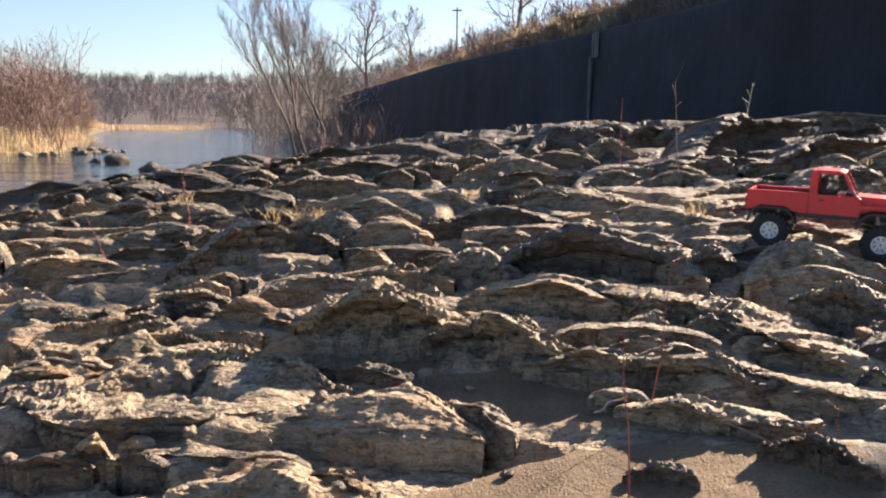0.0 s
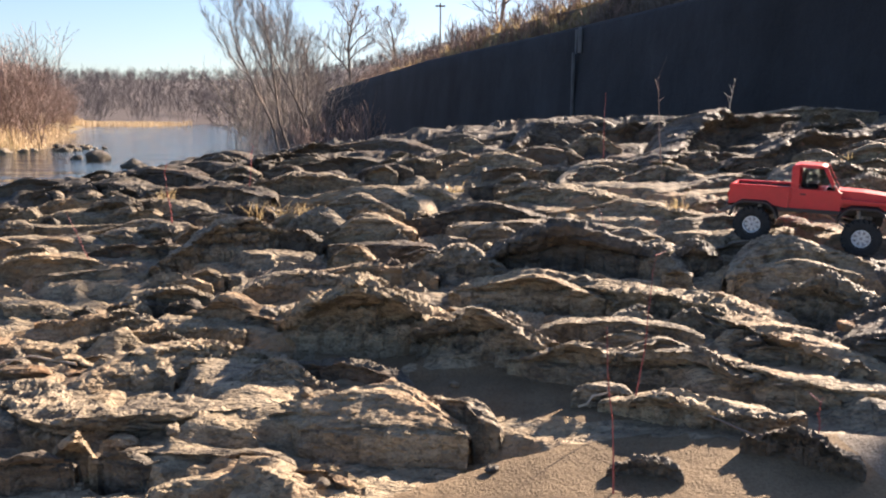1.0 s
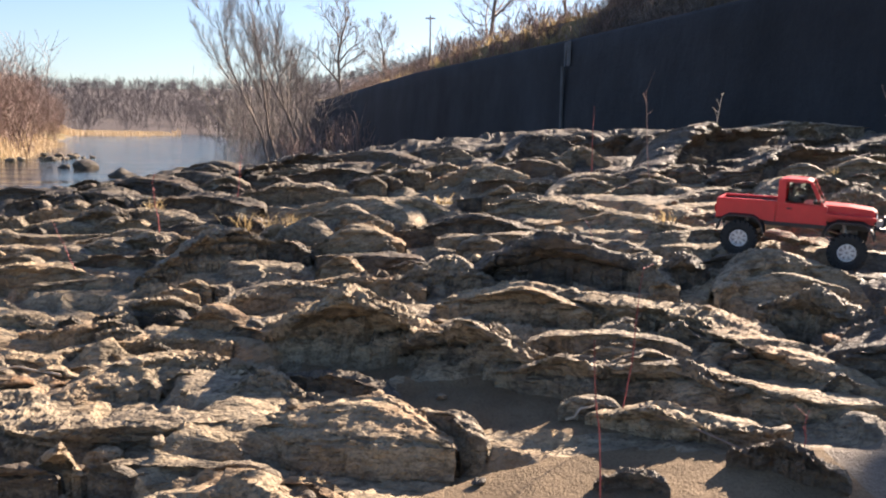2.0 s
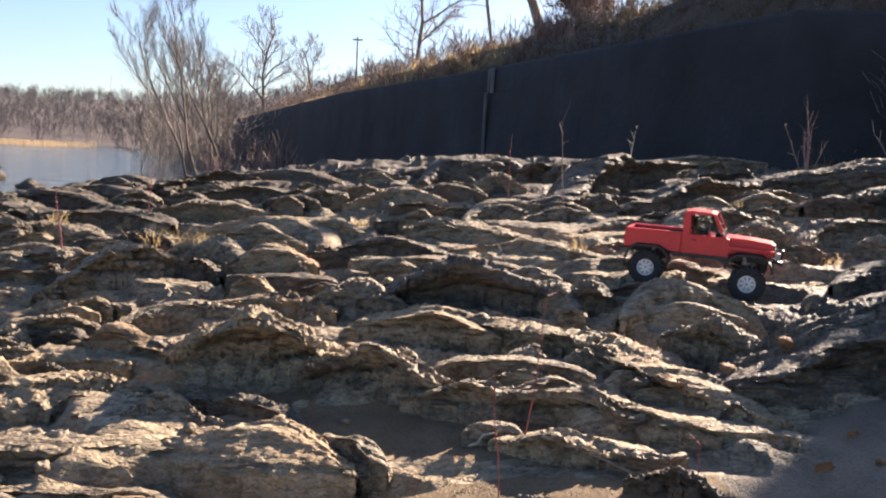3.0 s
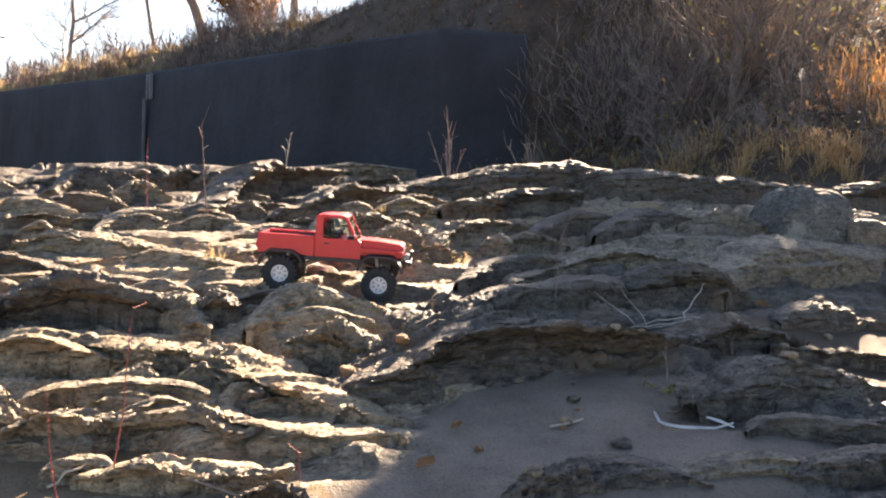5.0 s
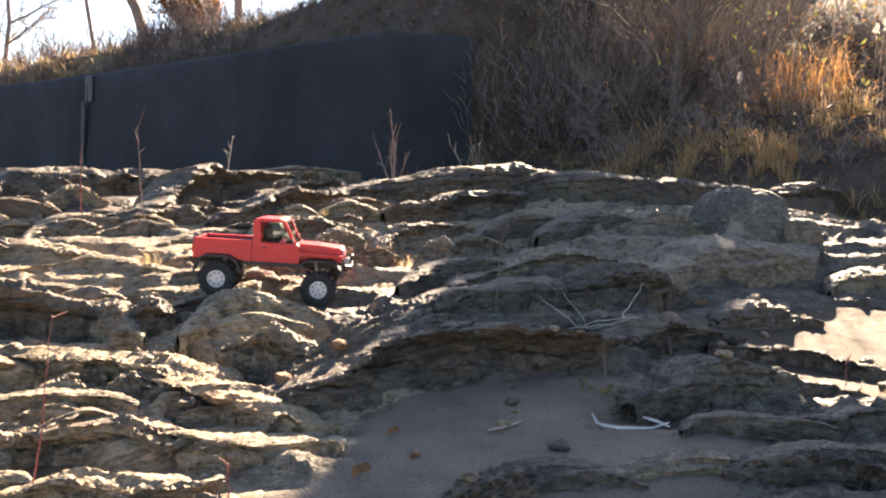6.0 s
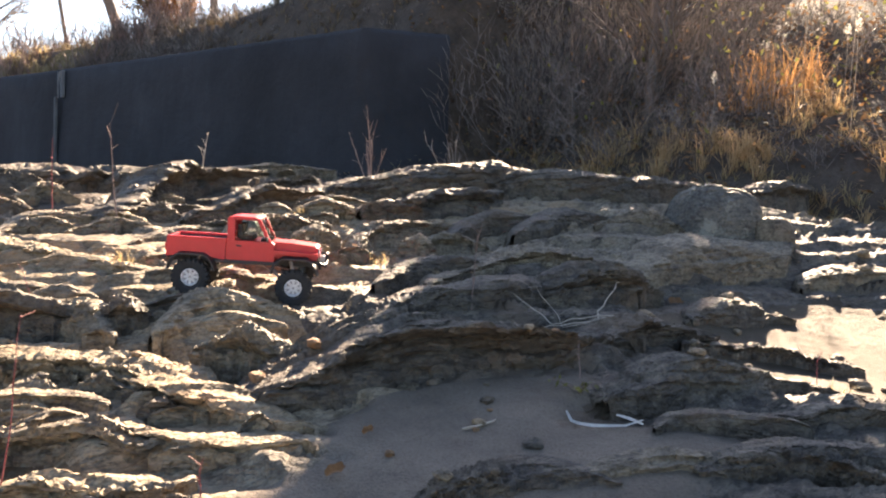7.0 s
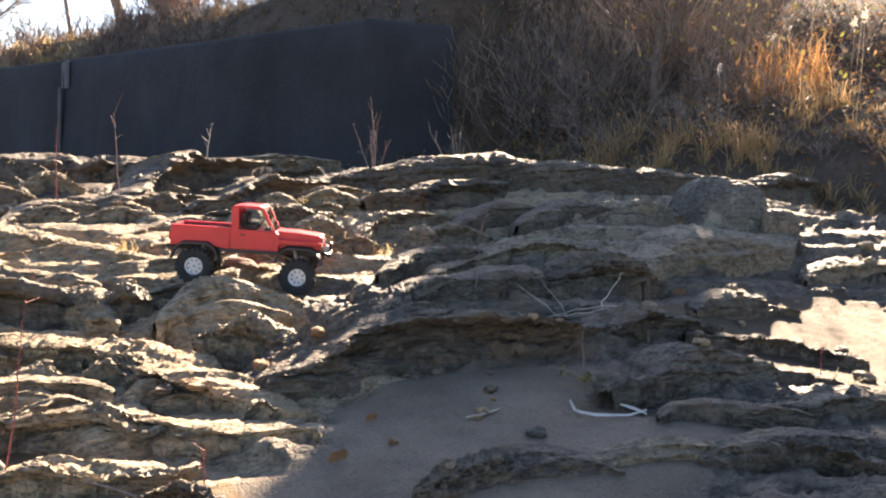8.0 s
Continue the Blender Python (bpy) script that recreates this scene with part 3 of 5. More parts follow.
ledge((0.86, 2.40, 0.182), (1.03, 2.48, 0.256), (1.18, 2.43, 0.214), "tan", "dome")
ledge((0.88, 2.42, 0.168), (1.04, 2.43, 0.212), (1.12, 2.34, 0.182), "tan", "dome")
ledge((0.88, 2.18, 0.159), (0.94, 2.11, 0.199), (1.04, 2.04, 0.156), "grey", "rough")
ledge((0.85, 2.69, 0.194), (0.91, 2.65, 0.221), (1.06, 2.73, 0.217), "dark", "ledge")
ledge((0.58, 2.96, 0.193), (0.68, 2.97, 0.228), (0.75, 2.88, 0.201), "grey", "dome")
ledge((1.19, 3.00, 0.270), (1.45, 3.21, 0.366), (1.62, 3.07, 0.316), "grey", "dome")
ledge((0.31, 3.74, 0.250), (0.59, 3.75, 0.303), (0.77, 3.54, 0.271), "tan", "slab")
ledge((0.54, 3.42, 0.237), (0.76, 3.44, 0.284), (0.95, 3.20, 0.251), "tan", "slab")
ledge((0.89, 3.08, 0.235), (1.03, 3.04, 0.265), (1.22, 2.91, 0.247), "grey", "slab")
ledge((-0.01, 3.48, 0.200), (0.20, 3.45, 0.246), (0.44, 3.28, 0.219), "dark", "rough")
ledge((0.14, 3.28, 0.187), (0.35, 3.17, 0.217), (0.59, 3.07, 0.205), "grey", "slab")
ledge((1.05, 3.34, 0.269), (1.21, 3.37, 0.303), (1.37, 3.31, 0.295), "tan", "slab")
ledge((0.26, 4.07, 0.272), (0.45, 4.05, 0.303), (0.64, 3.83, 0.281), "dark", "ledge")
ledge((-0.53, 4.02, 0.216), (-0.31, 4.09, 0.288), (-0.08, 3.67, 0.219), "tan", "ramp")
ledge((-0.59, 3.45, 0.159), (-0.46, 3.52, 0.225), (-0.32, 3.36, 0.172), "grey", "dome")
ledge((-0.37, 3.32, 0.175), (-0.24, 3.27, 0.239), (-0.09, 3.26, 0.193), "tan", "dome")
ledge((-0.92, 3.10, 0.116), (-0.73, 3.17, 0.219), (-0.50, 3.30, 0.179), "grey", "rough")
ledge((-1.00, 3.45, 0.110), (-0.95, 3.52, 0.157), (-0.85, 3.51, 0.131), "tan", "ledge")
ledge((-0.33, 3.16, 0.127), (-0.14, 3.06, 0.152), (-0.03, 3.02, 0.141), "dark", "slab")
ledge((-0.60, 2.63, 0.059), (-0.46, 2.78, 0.118), (-0.27, 2.71, 0.097), "grey", "dome")
ledge((-0.37, 2.78, 0.087), (-0.18, 2.77, 0.120), (-0.02, 2.68, 0.106), "tan", "slab")
ledge((-0.70, 2.88, 0.062), (-0.65, 2.87, 0.076), (-0.61, 2.82, 0.063), "grey", "dome")
ledge((-1.62, 3.23, 0.039), (-1.47, 3.25, 0.100), (-1.16, 3.14, 0.071), "tan", "rough")
ledge((-1.64, 3.60, 0.063), (-1.51, 3.62, 0.103), (-1.28, 3.45, 0.078), "grey", "dome")
ledge((-1.93, 3.83, 0.052), (-1.72, 3.71, 0.086), (-1.56, 3.64, 0.070), "tan", "slab")
ledge((-1.36, 3.09, 0.026), (-1.25, 3.08, 0.051), (-1.08, 3.10, 0.053), "grey", "slab")
ledge((-2.14, 4.31, 0.067), (-1.76, 3.91, 0.094), (-1.53, 3.93, 0.098), "grey", "slab")
ledge((-1.33, 3.38, 0.075), (-1.23, 3.40, 0.123), (-0.98, 3.28, 0.096), "dark", "rough")
ledge((-1.97, 4.27, 0.091), (-1.76, 4.21, 0.135), (-1.59, 4.15, 0.120), "tan", "dome")
ledge((-1.47, 3.78, 0.093), (-1.28, 3.83, 0.138), (-1.07, 3.74, 0.124), "grey", "slab")
ledge((-1.65, 4.38, 0.142), (-1.44, 4.31, 0.182), (-1.14, 4.16, 0.164), "grey", "rough")
ledge((-1.13, 3.81, 0.133), (-0.99, 3.83, 0.181), (-0.87, 3.82, 0.158), "dark", "dome")
ledge((-2.94, 5.75, 0.111), (-2.63, 5.66, 0.195), (-2.19, 5.23, 0.167), "dark", "rough")
ledge((-2.08, 4.50, 0.103), (-1.95, 4.66, 0.172), (-1.79, 4.60, 0.154), "tan", "dome")
ledge((-2.18, 5.16, 0.153), (-1.85, 4.96, 0.215), (-1.46, 4.57, 0.180), "dark", "rough")
ledge((-1.89, 5.18, 0.200), (-1.71, 5.31, 0.272), (-1.30, 5.00, 0.239), "dark", "rough")
ledge((-1.44, 4.53, 0.181), (-1.22, 4.51, 0.238), (-0.84, 4.28, 0.209), "dark", "ledge")
ledge((-1.67, 5.45, 0.250), (-1.47, 5.57, 0.314), (-1.12, 5.22, 0.274), "dark", "dome")
ledge((-1.57, 6.01, 0.313), (-1.47, 6.19, 0.372), (-1.23, 5.85, 0.326), "dark", "dome")
ledge((-1.15, 5.34, 0.295), (-1.01, 5.59, 0.382), (-0.69, 5.54, 0.358), "dark", "ledge")
ledge((-0.99, 5.41, 0.326), (-0.79, 5.87, 0.456), (-0.59, 5.81, 0.406), "dark", "ledge")
ledge((-0.64, 6.02, 0.399), (-0.30, 5.98, 0.455), (-0.05, 5.55, 0.402), "dark", "dome")
ledge((-0.74, 5.16, 0.307), (-0.50, 5.22, 0.371), (-0.17, 4.90, 0.330), "dark", "ledge")
ledge((-0.95, 4.53, 0.224), (-0.73, 4.72, 0.299), (-0.39, 4.53, 0.273), "grey", "rough")
ledge((-0.07, 5.84, 0.430), (0.16, 5.97, 0.496), (0.39, 5.65, 0.452), "dark", "dome")
ledge((0.36, 5.68, 0.451), (0.53, 5.78, 0.505), (0.74, 5.54, 0.471), "dark", "dome")
ledge((0.58, 5.31, 0.471), (0.85, 5.80, 0.634), (0.99, 5.49, 0.529), "dark", "dome")
ledge((0.93, 5.92, 0.554), (1.08, 5.79, 0.616), (1.18, 5.67, 0.550), "dark", "dome")
ledge((0.76, 4.91, 0.434), (0.96, 5.07, 0.531), (1.04, 4.91, 0.461), "tan", "dome")
ledge((1.13, 5.26, 0.533), (1.17, 4.98, 0.598), (1.41, 5.37, 0.571), "dark", "ledge")
ledge((1.29, 5.23, 0.527), (1.38, 5.23, 0.609), (1.53, 5.35, 0.561), "dark", "dome")
ledge((1.20, 4.32, 0.442), (1.57, 4.71, 0.621), (2.17, 5.32, 0.647), "dark", "ledge")
ledge((2.07, 5.63, 0.606), (2.48, 5.60, 0.677), (2.71, 5.47, 0.648), "grey", "slab")
ledge((1.54, 4.10, 0.426), (1.81, 4.15, 0.518), (2.39, 4.47, 0.544), "dark", "ledge")
ledge((1.43, 3.46, 0.340), (1.64, 3.65, 0.431), (1.84, 3.87, 0.423), "grey", "dome")
ledge((0.11, 4.64, 0.338), (0.34, 4.74, 0.415), (0.53, 4.60, 0.372), "tan", "dome")
ledge((0.42, 4.76, 0.376), (0.64, 4.88, 0.453), (0.78, 4.68, 0.400), "dark", "dome")
ledge((0.65, 4.06, 0.330), (0.83, 4.24, 0.417), (1.02, 4.19, 0.378), "grey", "dome")
ledge((0.44, 4.05, 0.295), (0.56, 4.27, 0.359), (0.64, 4.29, 0.339), "tan", "ledge")
ledge((0.90, 4.00, 0.327), (1.10, 4.13, 0.382), (1.17, 4.01, 0.353), "grey", "slab")
ledge((0.91, 4.30, 0.367), (1.24, 4.33, 0.434), (1.53, 4.27, 0.419), "dark", "ledge")
ledge((1.09, 3.66, 0.312), (1.29, 3.75, 0.365), (1.43, 3.74, 0.351), "grey", "dome")
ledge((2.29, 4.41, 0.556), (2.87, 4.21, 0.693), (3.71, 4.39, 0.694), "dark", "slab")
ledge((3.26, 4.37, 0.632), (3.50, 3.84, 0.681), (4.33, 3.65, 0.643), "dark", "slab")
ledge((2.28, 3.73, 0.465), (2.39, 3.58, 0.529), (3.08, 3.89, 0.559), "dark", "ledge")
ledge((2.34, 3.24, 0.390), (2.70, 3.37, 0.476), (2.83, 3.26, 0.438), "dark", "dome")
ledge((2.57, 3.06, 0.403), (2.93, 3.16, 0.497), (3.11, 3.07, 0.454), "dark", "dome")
ledge((3.02, 3.05, 0.438), (3.29, 3.06, 0.509), (3.29, 2.88, 0.444), "grey", "dome")
ledge((1.87, 3.20, 0.350), (2.07, 3.29, 0.423), (2.32, 3.30, 0.403), "grey", "rough")
ledge((1.65, 2.64, 0.268), (1.89, 2.71, 0.337), (2.06, 2.69, 0.312), "dark", "dome")
ledge((1.86, 2.55, 0.279), (2.29, 2.60, 0.359), (2.64, 2.51, 0.309), "grey", "ledge")
ledge((1.53, 2.30, 0.225), (1.81, 2.30, 0.293), (2.15, 2.30, 0.264), "dark", "dome")
ledge((2.08, 2.28, 0.271), (2.27, 2.25, 0.316), (2.60, 2.33, 0.258), "dark", "ledge")
ledge((2.63, 2.44, 0.280), (3.06, 2.50, 0.357), (3.41, 2.48, 0.338), "grey", "dome")
ledge((4.56, 3.39, 0.603), (4.58, 3.24, 0.657), (5.89, 3.90, 0.668), "dark", "ledge")
ledge((5.88, 5.11, 0.772), (7.08, 5.78, 0.930), (7.78, 5.91, 0.866), "dark", "dome")
ledge((2.62, 2.12, 0.161), (2.82, 2.11, 0.197), (2.99, 2.07, 0.151), "dark", "dome")
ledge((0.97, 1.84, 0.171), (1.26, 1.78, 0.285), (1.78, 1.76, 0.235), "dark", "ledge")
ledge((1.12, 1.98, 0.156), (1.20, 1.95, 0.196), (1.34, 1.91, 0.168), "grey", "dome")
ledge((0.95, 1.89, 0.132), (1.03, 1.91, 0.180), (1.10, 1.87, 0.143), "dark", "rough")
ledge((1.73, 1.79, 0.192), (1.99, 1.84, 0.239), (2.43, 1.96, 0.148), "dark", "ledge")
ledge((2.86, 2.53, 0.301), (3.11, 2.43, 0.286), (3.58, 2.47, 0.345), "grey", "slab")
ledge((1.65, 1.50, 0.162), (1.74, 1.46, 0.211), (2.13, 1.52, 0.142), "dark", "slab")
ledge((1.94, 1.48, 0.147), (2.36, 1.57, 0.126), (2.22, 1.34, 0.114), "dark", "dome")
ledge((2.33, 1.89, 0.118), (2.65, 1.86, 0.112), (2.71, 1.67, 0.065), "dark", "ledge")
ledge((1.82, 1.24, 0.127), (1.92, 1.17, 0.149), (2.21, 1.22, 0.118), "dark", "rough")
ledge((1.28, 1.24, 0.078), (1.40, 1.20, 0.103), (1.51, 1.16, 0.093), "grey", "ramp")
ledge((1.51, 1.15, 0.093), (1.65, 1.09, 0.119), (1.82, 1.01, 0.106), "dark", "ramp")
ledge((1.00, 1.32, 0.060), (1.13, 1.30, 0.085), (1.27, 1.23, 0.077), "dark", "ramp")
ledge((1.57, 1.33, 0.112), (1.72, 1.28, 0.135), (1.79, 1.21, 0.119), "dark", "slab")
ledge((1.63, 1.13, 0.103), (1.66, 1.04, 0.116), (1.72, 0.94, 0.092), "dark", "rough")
ledge((3.45, 2.25, 0.222), (3.66, 2.24, 0.266), (3.86, 2.13, 0.265), "grey", "slab")
# low broken plates between the larger outcrops, running with the grain
krng = np.random.default_rng(44)
for i in range(190):
    far = i < 125
    x, y = (krng.uniform(-2.4, 2.4), krng.uniform(2.9, 5.8)) if far else (krng.uniform(-1.1, 1.0), krng.uniform(1.65, 2.9))
    half = krng.uniform(0.05, 0.14) if far else krng.uniform(0.025, 0.07)
    turn = radians(krng.normal(-22, 9))
    rise = krng.uniform(0.035, 0.075) if far else krng.uniform(0.018, 0.04)
    if float(sandy(x, y)) > 0.1:
        continue
    ends = [(x + k * half * math.cos(turn), y + k * half * math.sin(turn)) for k in (-1, 0.15, 1)]
    line = [(px, py, float(rock_plane(px, py)) + rise * k) for (px, py), k in zip(ends, (0.6, 1.0, 0.5))]
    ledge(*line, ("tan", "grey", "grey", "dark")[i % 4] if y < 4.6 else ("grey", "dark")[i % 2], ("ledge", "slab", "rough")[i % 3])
boulder(3.53, 2.86, 0.36, 0.2, 0.19, 0.26, -13, "lichen")
boulder(3.66, 2.6, 0.33, 0.095, 0.085, 0.17, -13, "grey")


# ---------------------------------------------------------------- retaining wall
def wall_piece(name, run, thick, foot, top, batter):
    """A battered concrete wall along a line in plan, with a rounded coping edge."""
    run = np.array(run, float)
    legs = np.hypot(*(run[1:] - run[:-1]).T)
    s = np.r_[0, np.cumsum(legs)]
    at = np.unique(np.r_[np.linspace(0, s[-1], int(s[-1] / 0.35) + 2), s[-3] + np.linspace(-0.3, 0.3, 9)])
    px, py = np.interp(at, s, run[:, 0]), np.interp(at, s, run[:, 1])
    tx, ty = np.gradient(px), np.gradient(py)
    n = np.hypot(tx, ty)
    nx, ny = ty / n, -tx / n                     # towards the river
    zs = np.array([foot, 0.6, 1.0, 1.4, 1.8, top - 0.05, top, top, top - 0.3])
    out = np.array([batter * (top - v) for v in zs[:6]] + [-0.04, -thick, -thick])
    V = np.stack([px + nx * out[:, None], py + ny * out[:, None], np.broadcast_to(zs[:, None], (len(zs), len(px)))], -1)
    wob = 0.02 * fbm(V[..., 0] * 0.6, V[..., 1] * 0.6, V[..., 2] * 0.8, 4, 7)
    V[..., 0] += wob * nx
    V[..., 1] += wob * ny
    return grid_mesh(name, V)


wall = link("wall_river", wall_piece("wall_river", ((-18, 100), (-8.3, 62), (-0.1, 24), (2.5, 15.2), (4.33, 8.02), (4.75, 7.88), (5.2, 7.74)), 0.5, -0.3, WALL_TOP, 0.07), WALLMAT)
tagged(wall, "tall dark weathered concrete retaining wall", "retaining wall", kind="structure")
# a drain slot with its worn downpipe recess in the wall
drain = tagged(new("wall_drain"), "pale drain bracket and downpipe on the concrete wall", "drain")
drain.location = (2.595, 14.83, 1.9)
for off in (-0.12, 0.12):
    bm = bmesh.new()
    box(bm, -0.04, off * 1.1, 0, 0.06, 0.07, 0.42)
    part("bracket", bm, PALECONC, drain, bevel=0.01)
bm = bmesh.new()
box(bm, -0.12, 0, -1.05, 0.04, 0.11, 1.7)
part("downpipe", bm, STREAKED, drain, bevel=0.015)


# ---------------------------------------------------------------- plants
def sticks_mesh(name, segs, sides=3):
    """Tapered sticks from an array of rows (x0, y0, z0, x1, y1, z1, r0, r1)."""
    s = np.array(segs, float)
    a, b, r0, r1 = s[:, 0:3], s[:, 3:6], s[:, 6], s[:, 7]
    w = b - a
    w = w / np.maximum(np.linalg.norm(w, axis=1, keepdims=True), 1e-9)
    ref = np.where(np.abs(w[:, 2:3]) < 0.9, (0.0, 0.0, 1.0), (1.0, 0.0, 0.0))
    e1 = np.cross(w, ref)
    e1 /= np.linalg.norm(e1, axis=1, keepdims=True)
    e2 = np.cross(w, e1)
    rings = []
    for end, r in ((a, r0), (b, r1)):
        for k in range(sides):
            t = 2 * math.pi * k / sides
            rings.append(end + (e1 * math.cos(t) + e2 * math.sin(t)) * r[:, None])
    V = np.stack(rings, 1)
    base = np.arange(len(s))[:, None] * 2 * sides
    F = np.stack([np.concatenate([base + k, base + (k + 1) % sides, base + sides + (k + 1) % sides, base + sides + k], 1) for k in range(sides)], 1)
    return poly_mesh(name, V.reshape(-1, 3), F.reshape(-1, 4))


def branch(rng, segs, p, way, length, r, depth, spread=0.7, rise=0.15, kids=3, pieces=3, thin=0.0012):
    """A crooked branch that forks; rows go to segs[depth]."""
    p, way = np.array(p, float), np.array(way, float)
    step = length / pieces
    for i in range(pieces):
        way = way + rng.normal(0, 0.13, 3) + np.array((0, 0, rise * 0.4))
        way /= np.linalg.norm(way)
        q = p + way * step
        ra, rb = r * (1 - 0.6 * i / pieces), r * (1 - 0.6 * (i + 1) / pieces)
        segs[depth].append((*p, *q, max(ra, thin), max(rb, thin)))
        if depth > 0:
            for _ in range(kids if i else max(kids - 2, 0)):
                side = rng.normal(0, 1, 3)
                side -= side @ way * way
                side /= np.linalg.norm(side)
                w2 = way * rng.uniform(0.5, 0.9) + side * spread * rng.uniform(0.7, 1.2) + np.array((0, 0, rise))
                branch(rng, segs, p + way * step * rng.uniform(0.3, 1.0), w2 / np.linalg.norm(w2), length * rng.uniform(0.45, 0.68) * (1 - 0.15 * i), rb * 0.62, depth - 1, spread, rise, kids, pieces, thin)
        p = q


def bare_tree(x, y, height, trunk_r, seed, label, z=None, lean=(0, 0), spread=0.7, kids=3, depth=3, thin=0.008, twig=None):
    """A leafless tree: trunk and limbs, and a crown of fine twigs."""
    rng = np.random.default_rng(seed)
    z = float(ground_height(np.array([x]), np.array([y]), False)[0]) - 0.05 if z is None else z
    segs = {k: [] for k in range(depth + 1)}
    branch(rng, segs, (0, 0, 0), (lean[0], lean[1], 1), height * 0.72, trunk_r, depth, spread, 0.22, kids, 4, thin)
    tree = tagged(new("bare_tree"), label, "tree", "bare trees")
    tree.location = (x, y, z)
    link("trunk", sticks_mesh("trunk", segs[depth] + segs[depth - 1], 6), BARK, tree)
    link("crown", sticks_mesh("crown", [s for k in range(depth - 1) for s in segs[k]]), twig or TWIG, tree, "fine bare twigs")
    return tree


def on_ground(x, y):
    return ground_height(np.array(x, float), np.array(y, float), False)


def thicket(name, xs, ys, heights, seed, mat, label, stems=5, thin=0.01, r=0.03, depth=1, kids=3, spread=0.55, sink=0.1, tilt=0.28):
    """Many leafless bushes or far trees in one object."""
    rng = np.random.default_rng(seed)
    zs = on_ground(xs, ys)
    segs = {k: [] for k in range(depth + 1)}
    for x, y, z, h in zip(xs, ys, zs, heights):
        for _ in range(stems):
            w = np.array((rng.normal(0, tilt), rng.normal(0, tilt), 1.0))
            branch(rng, segs, (x + rng.normal(0, 0.06 * h), y + rng.normal(0, 0.06 * h), z - sink), w / np.linalg.norm(w), h * rng.uniform(0.5, 0.85), r * h / 2, depth, spread, 0.25, kids, 2, thin)
    ob = link(name, sticks_mesh(name, [s for k in segs for s in segs[k]]), mat)
    return tagged(ob, label, "brush", kind="stuff")


def blades(name, xs, ys, zs, heights, widths, bend, seed, mat, label, category="grass", per=1):
    """Curved tapering blades in one object."""
    rng = np.random.default_rng(seed)
    xs, ys, zs, heights = (np.repeat(np.asarray(v, float), per) for v in (xs, ys, zs, heights))
    n = len(xs)
    if per > 1:
        spread = 0.12 * heights
        xs, ys = xs + rng.normal(0, 1, n) * spread, ys + rng.normal(0, 1, n) * spread
        heights = heights * rng.uniform(0.55, 1.1, n)
    t = rng.uniform(0, 2 * np.pi, n)
    lean = heights * bend * rng.uniform(0.2, 1.3, n)
    face = t + np.pi / 2 + rng.normal(0, 0.5, n)
    rows = []
    for k, (up, out, w) in enumerate(((0, 0, 0.8), (0.5, 0.2, 1.0), (0.85, 0.6, 0.7), (0.95, 1.1, 0.1))):
        cx, cy, cz = xs + np.cos(t) * lean * out, ys + np.sin(t) * lean * out, zs + heights * up
        for sgn in (-1, 1):
            rows.append(np.stack([cx + sgn * np.cos(face) * widths * w / 2, cy + sgn * np.sin(face) * widths * w / 2, cz], -1))
    V = np.stack(rows, 1)
    base = np.arange(n)[:, None] * 8
    F = np.stack([np.concatenate([base + 2 * k, base + 2 * k + 1, base + 2 * k + 3, base + 2 * k + 2], 1) for k in range(3)], 1)
    ob = link(name, poly_mesh(name, V.reshape(-1, 3), F.reshape(-1, 4)), mat)
    return tagged(ob, label, category, kind="stuff")


def scatter_leaves(name, pts, size, seed, mat, label, flat=0.3, category="leaves", parent=None):
    """Small folded leaves at the places given."""
    rng = np.random.default_rng(seed)
    n = len(pts)
    ax = rng.normal(0, 1, (n, 3)) * (1, 1, flat)
    ax /= np.linalg.norm(ax, axis=1, keepdims=True)
    up = rng.normal(0, flat, (n, 3)) + (0, 0, 1)
    bx = np.cross(up, ax)
    bx /= np.linalg.norm(bx, axis=1, keepdims=True)
    nz = np.cross(ax, bx)
    s = (size * rng.uniform(0.6, 1.3, n))[:, None]
    V = np.stack([pts - ax * s, pts - bx * s * 0.45 + nz * s * 0.15, pts + ax * s, pts + bx * s * 0.45 + nz * s * 0.15], 1)
    F = np.arange(n * 4).reshape(n, 4)
    ob = link(name, poly_mesh(name, V.reshape(-1, 3), F), mat, parent)
    return tagged(ob, kind="stuff") if parent else tagged(ob, label, category, kind="stuff")


prng = np.random.default_rng(5)


def spots(n, x0, x1, y0, y1):
    return prng.uniform(x0, x1, n), prng.uniform(y0, y1, n)


# far bank of the river: reeds, thickets and woods
ry = prng.uniform(20, 48, 5200)
rx = np.interp(ry, (15, 24, 27, 50), (-24, -12.8, -11.2, -19.5)) - np.abs(prng.normal(0.2, 1.3, 5200))
blades("reeds", rx, ry, on_ground(rx, ry) - 0.05, prng.uniform(0.22, 0.5, 5200), 0.03, 0.25, 11, REED, "straw-coloured reeds along the far river bank", "reeds")
ry = prng.uniform(88, 106, 3500)
rx = prng.uniform(-42, -29, 3500)
blades("reeds", rx, ry, on_ground(rx, ry) - 0.05, prng.uniform(0.6, 1.2, 3500), 0.07, 0.2, 12, REED, "straw-coloured reeds at the bend of the river", "reeds")
bx, by = spots(230, -36, -12.5, 26, 56)
keep = river(bx, by) < -1.2
thicket("riverside_brush", bx[keep], by[keep], prng.uniform(1.8, 3.8, 230)[keep], 21, RUSSET, "russet leafless thicket on the far river bank", stems=7, thin=0.006, r=0.009, depth=2, kids=4, spread=0.95)
bx, by = spots(300, -75, 8, 100, 170)
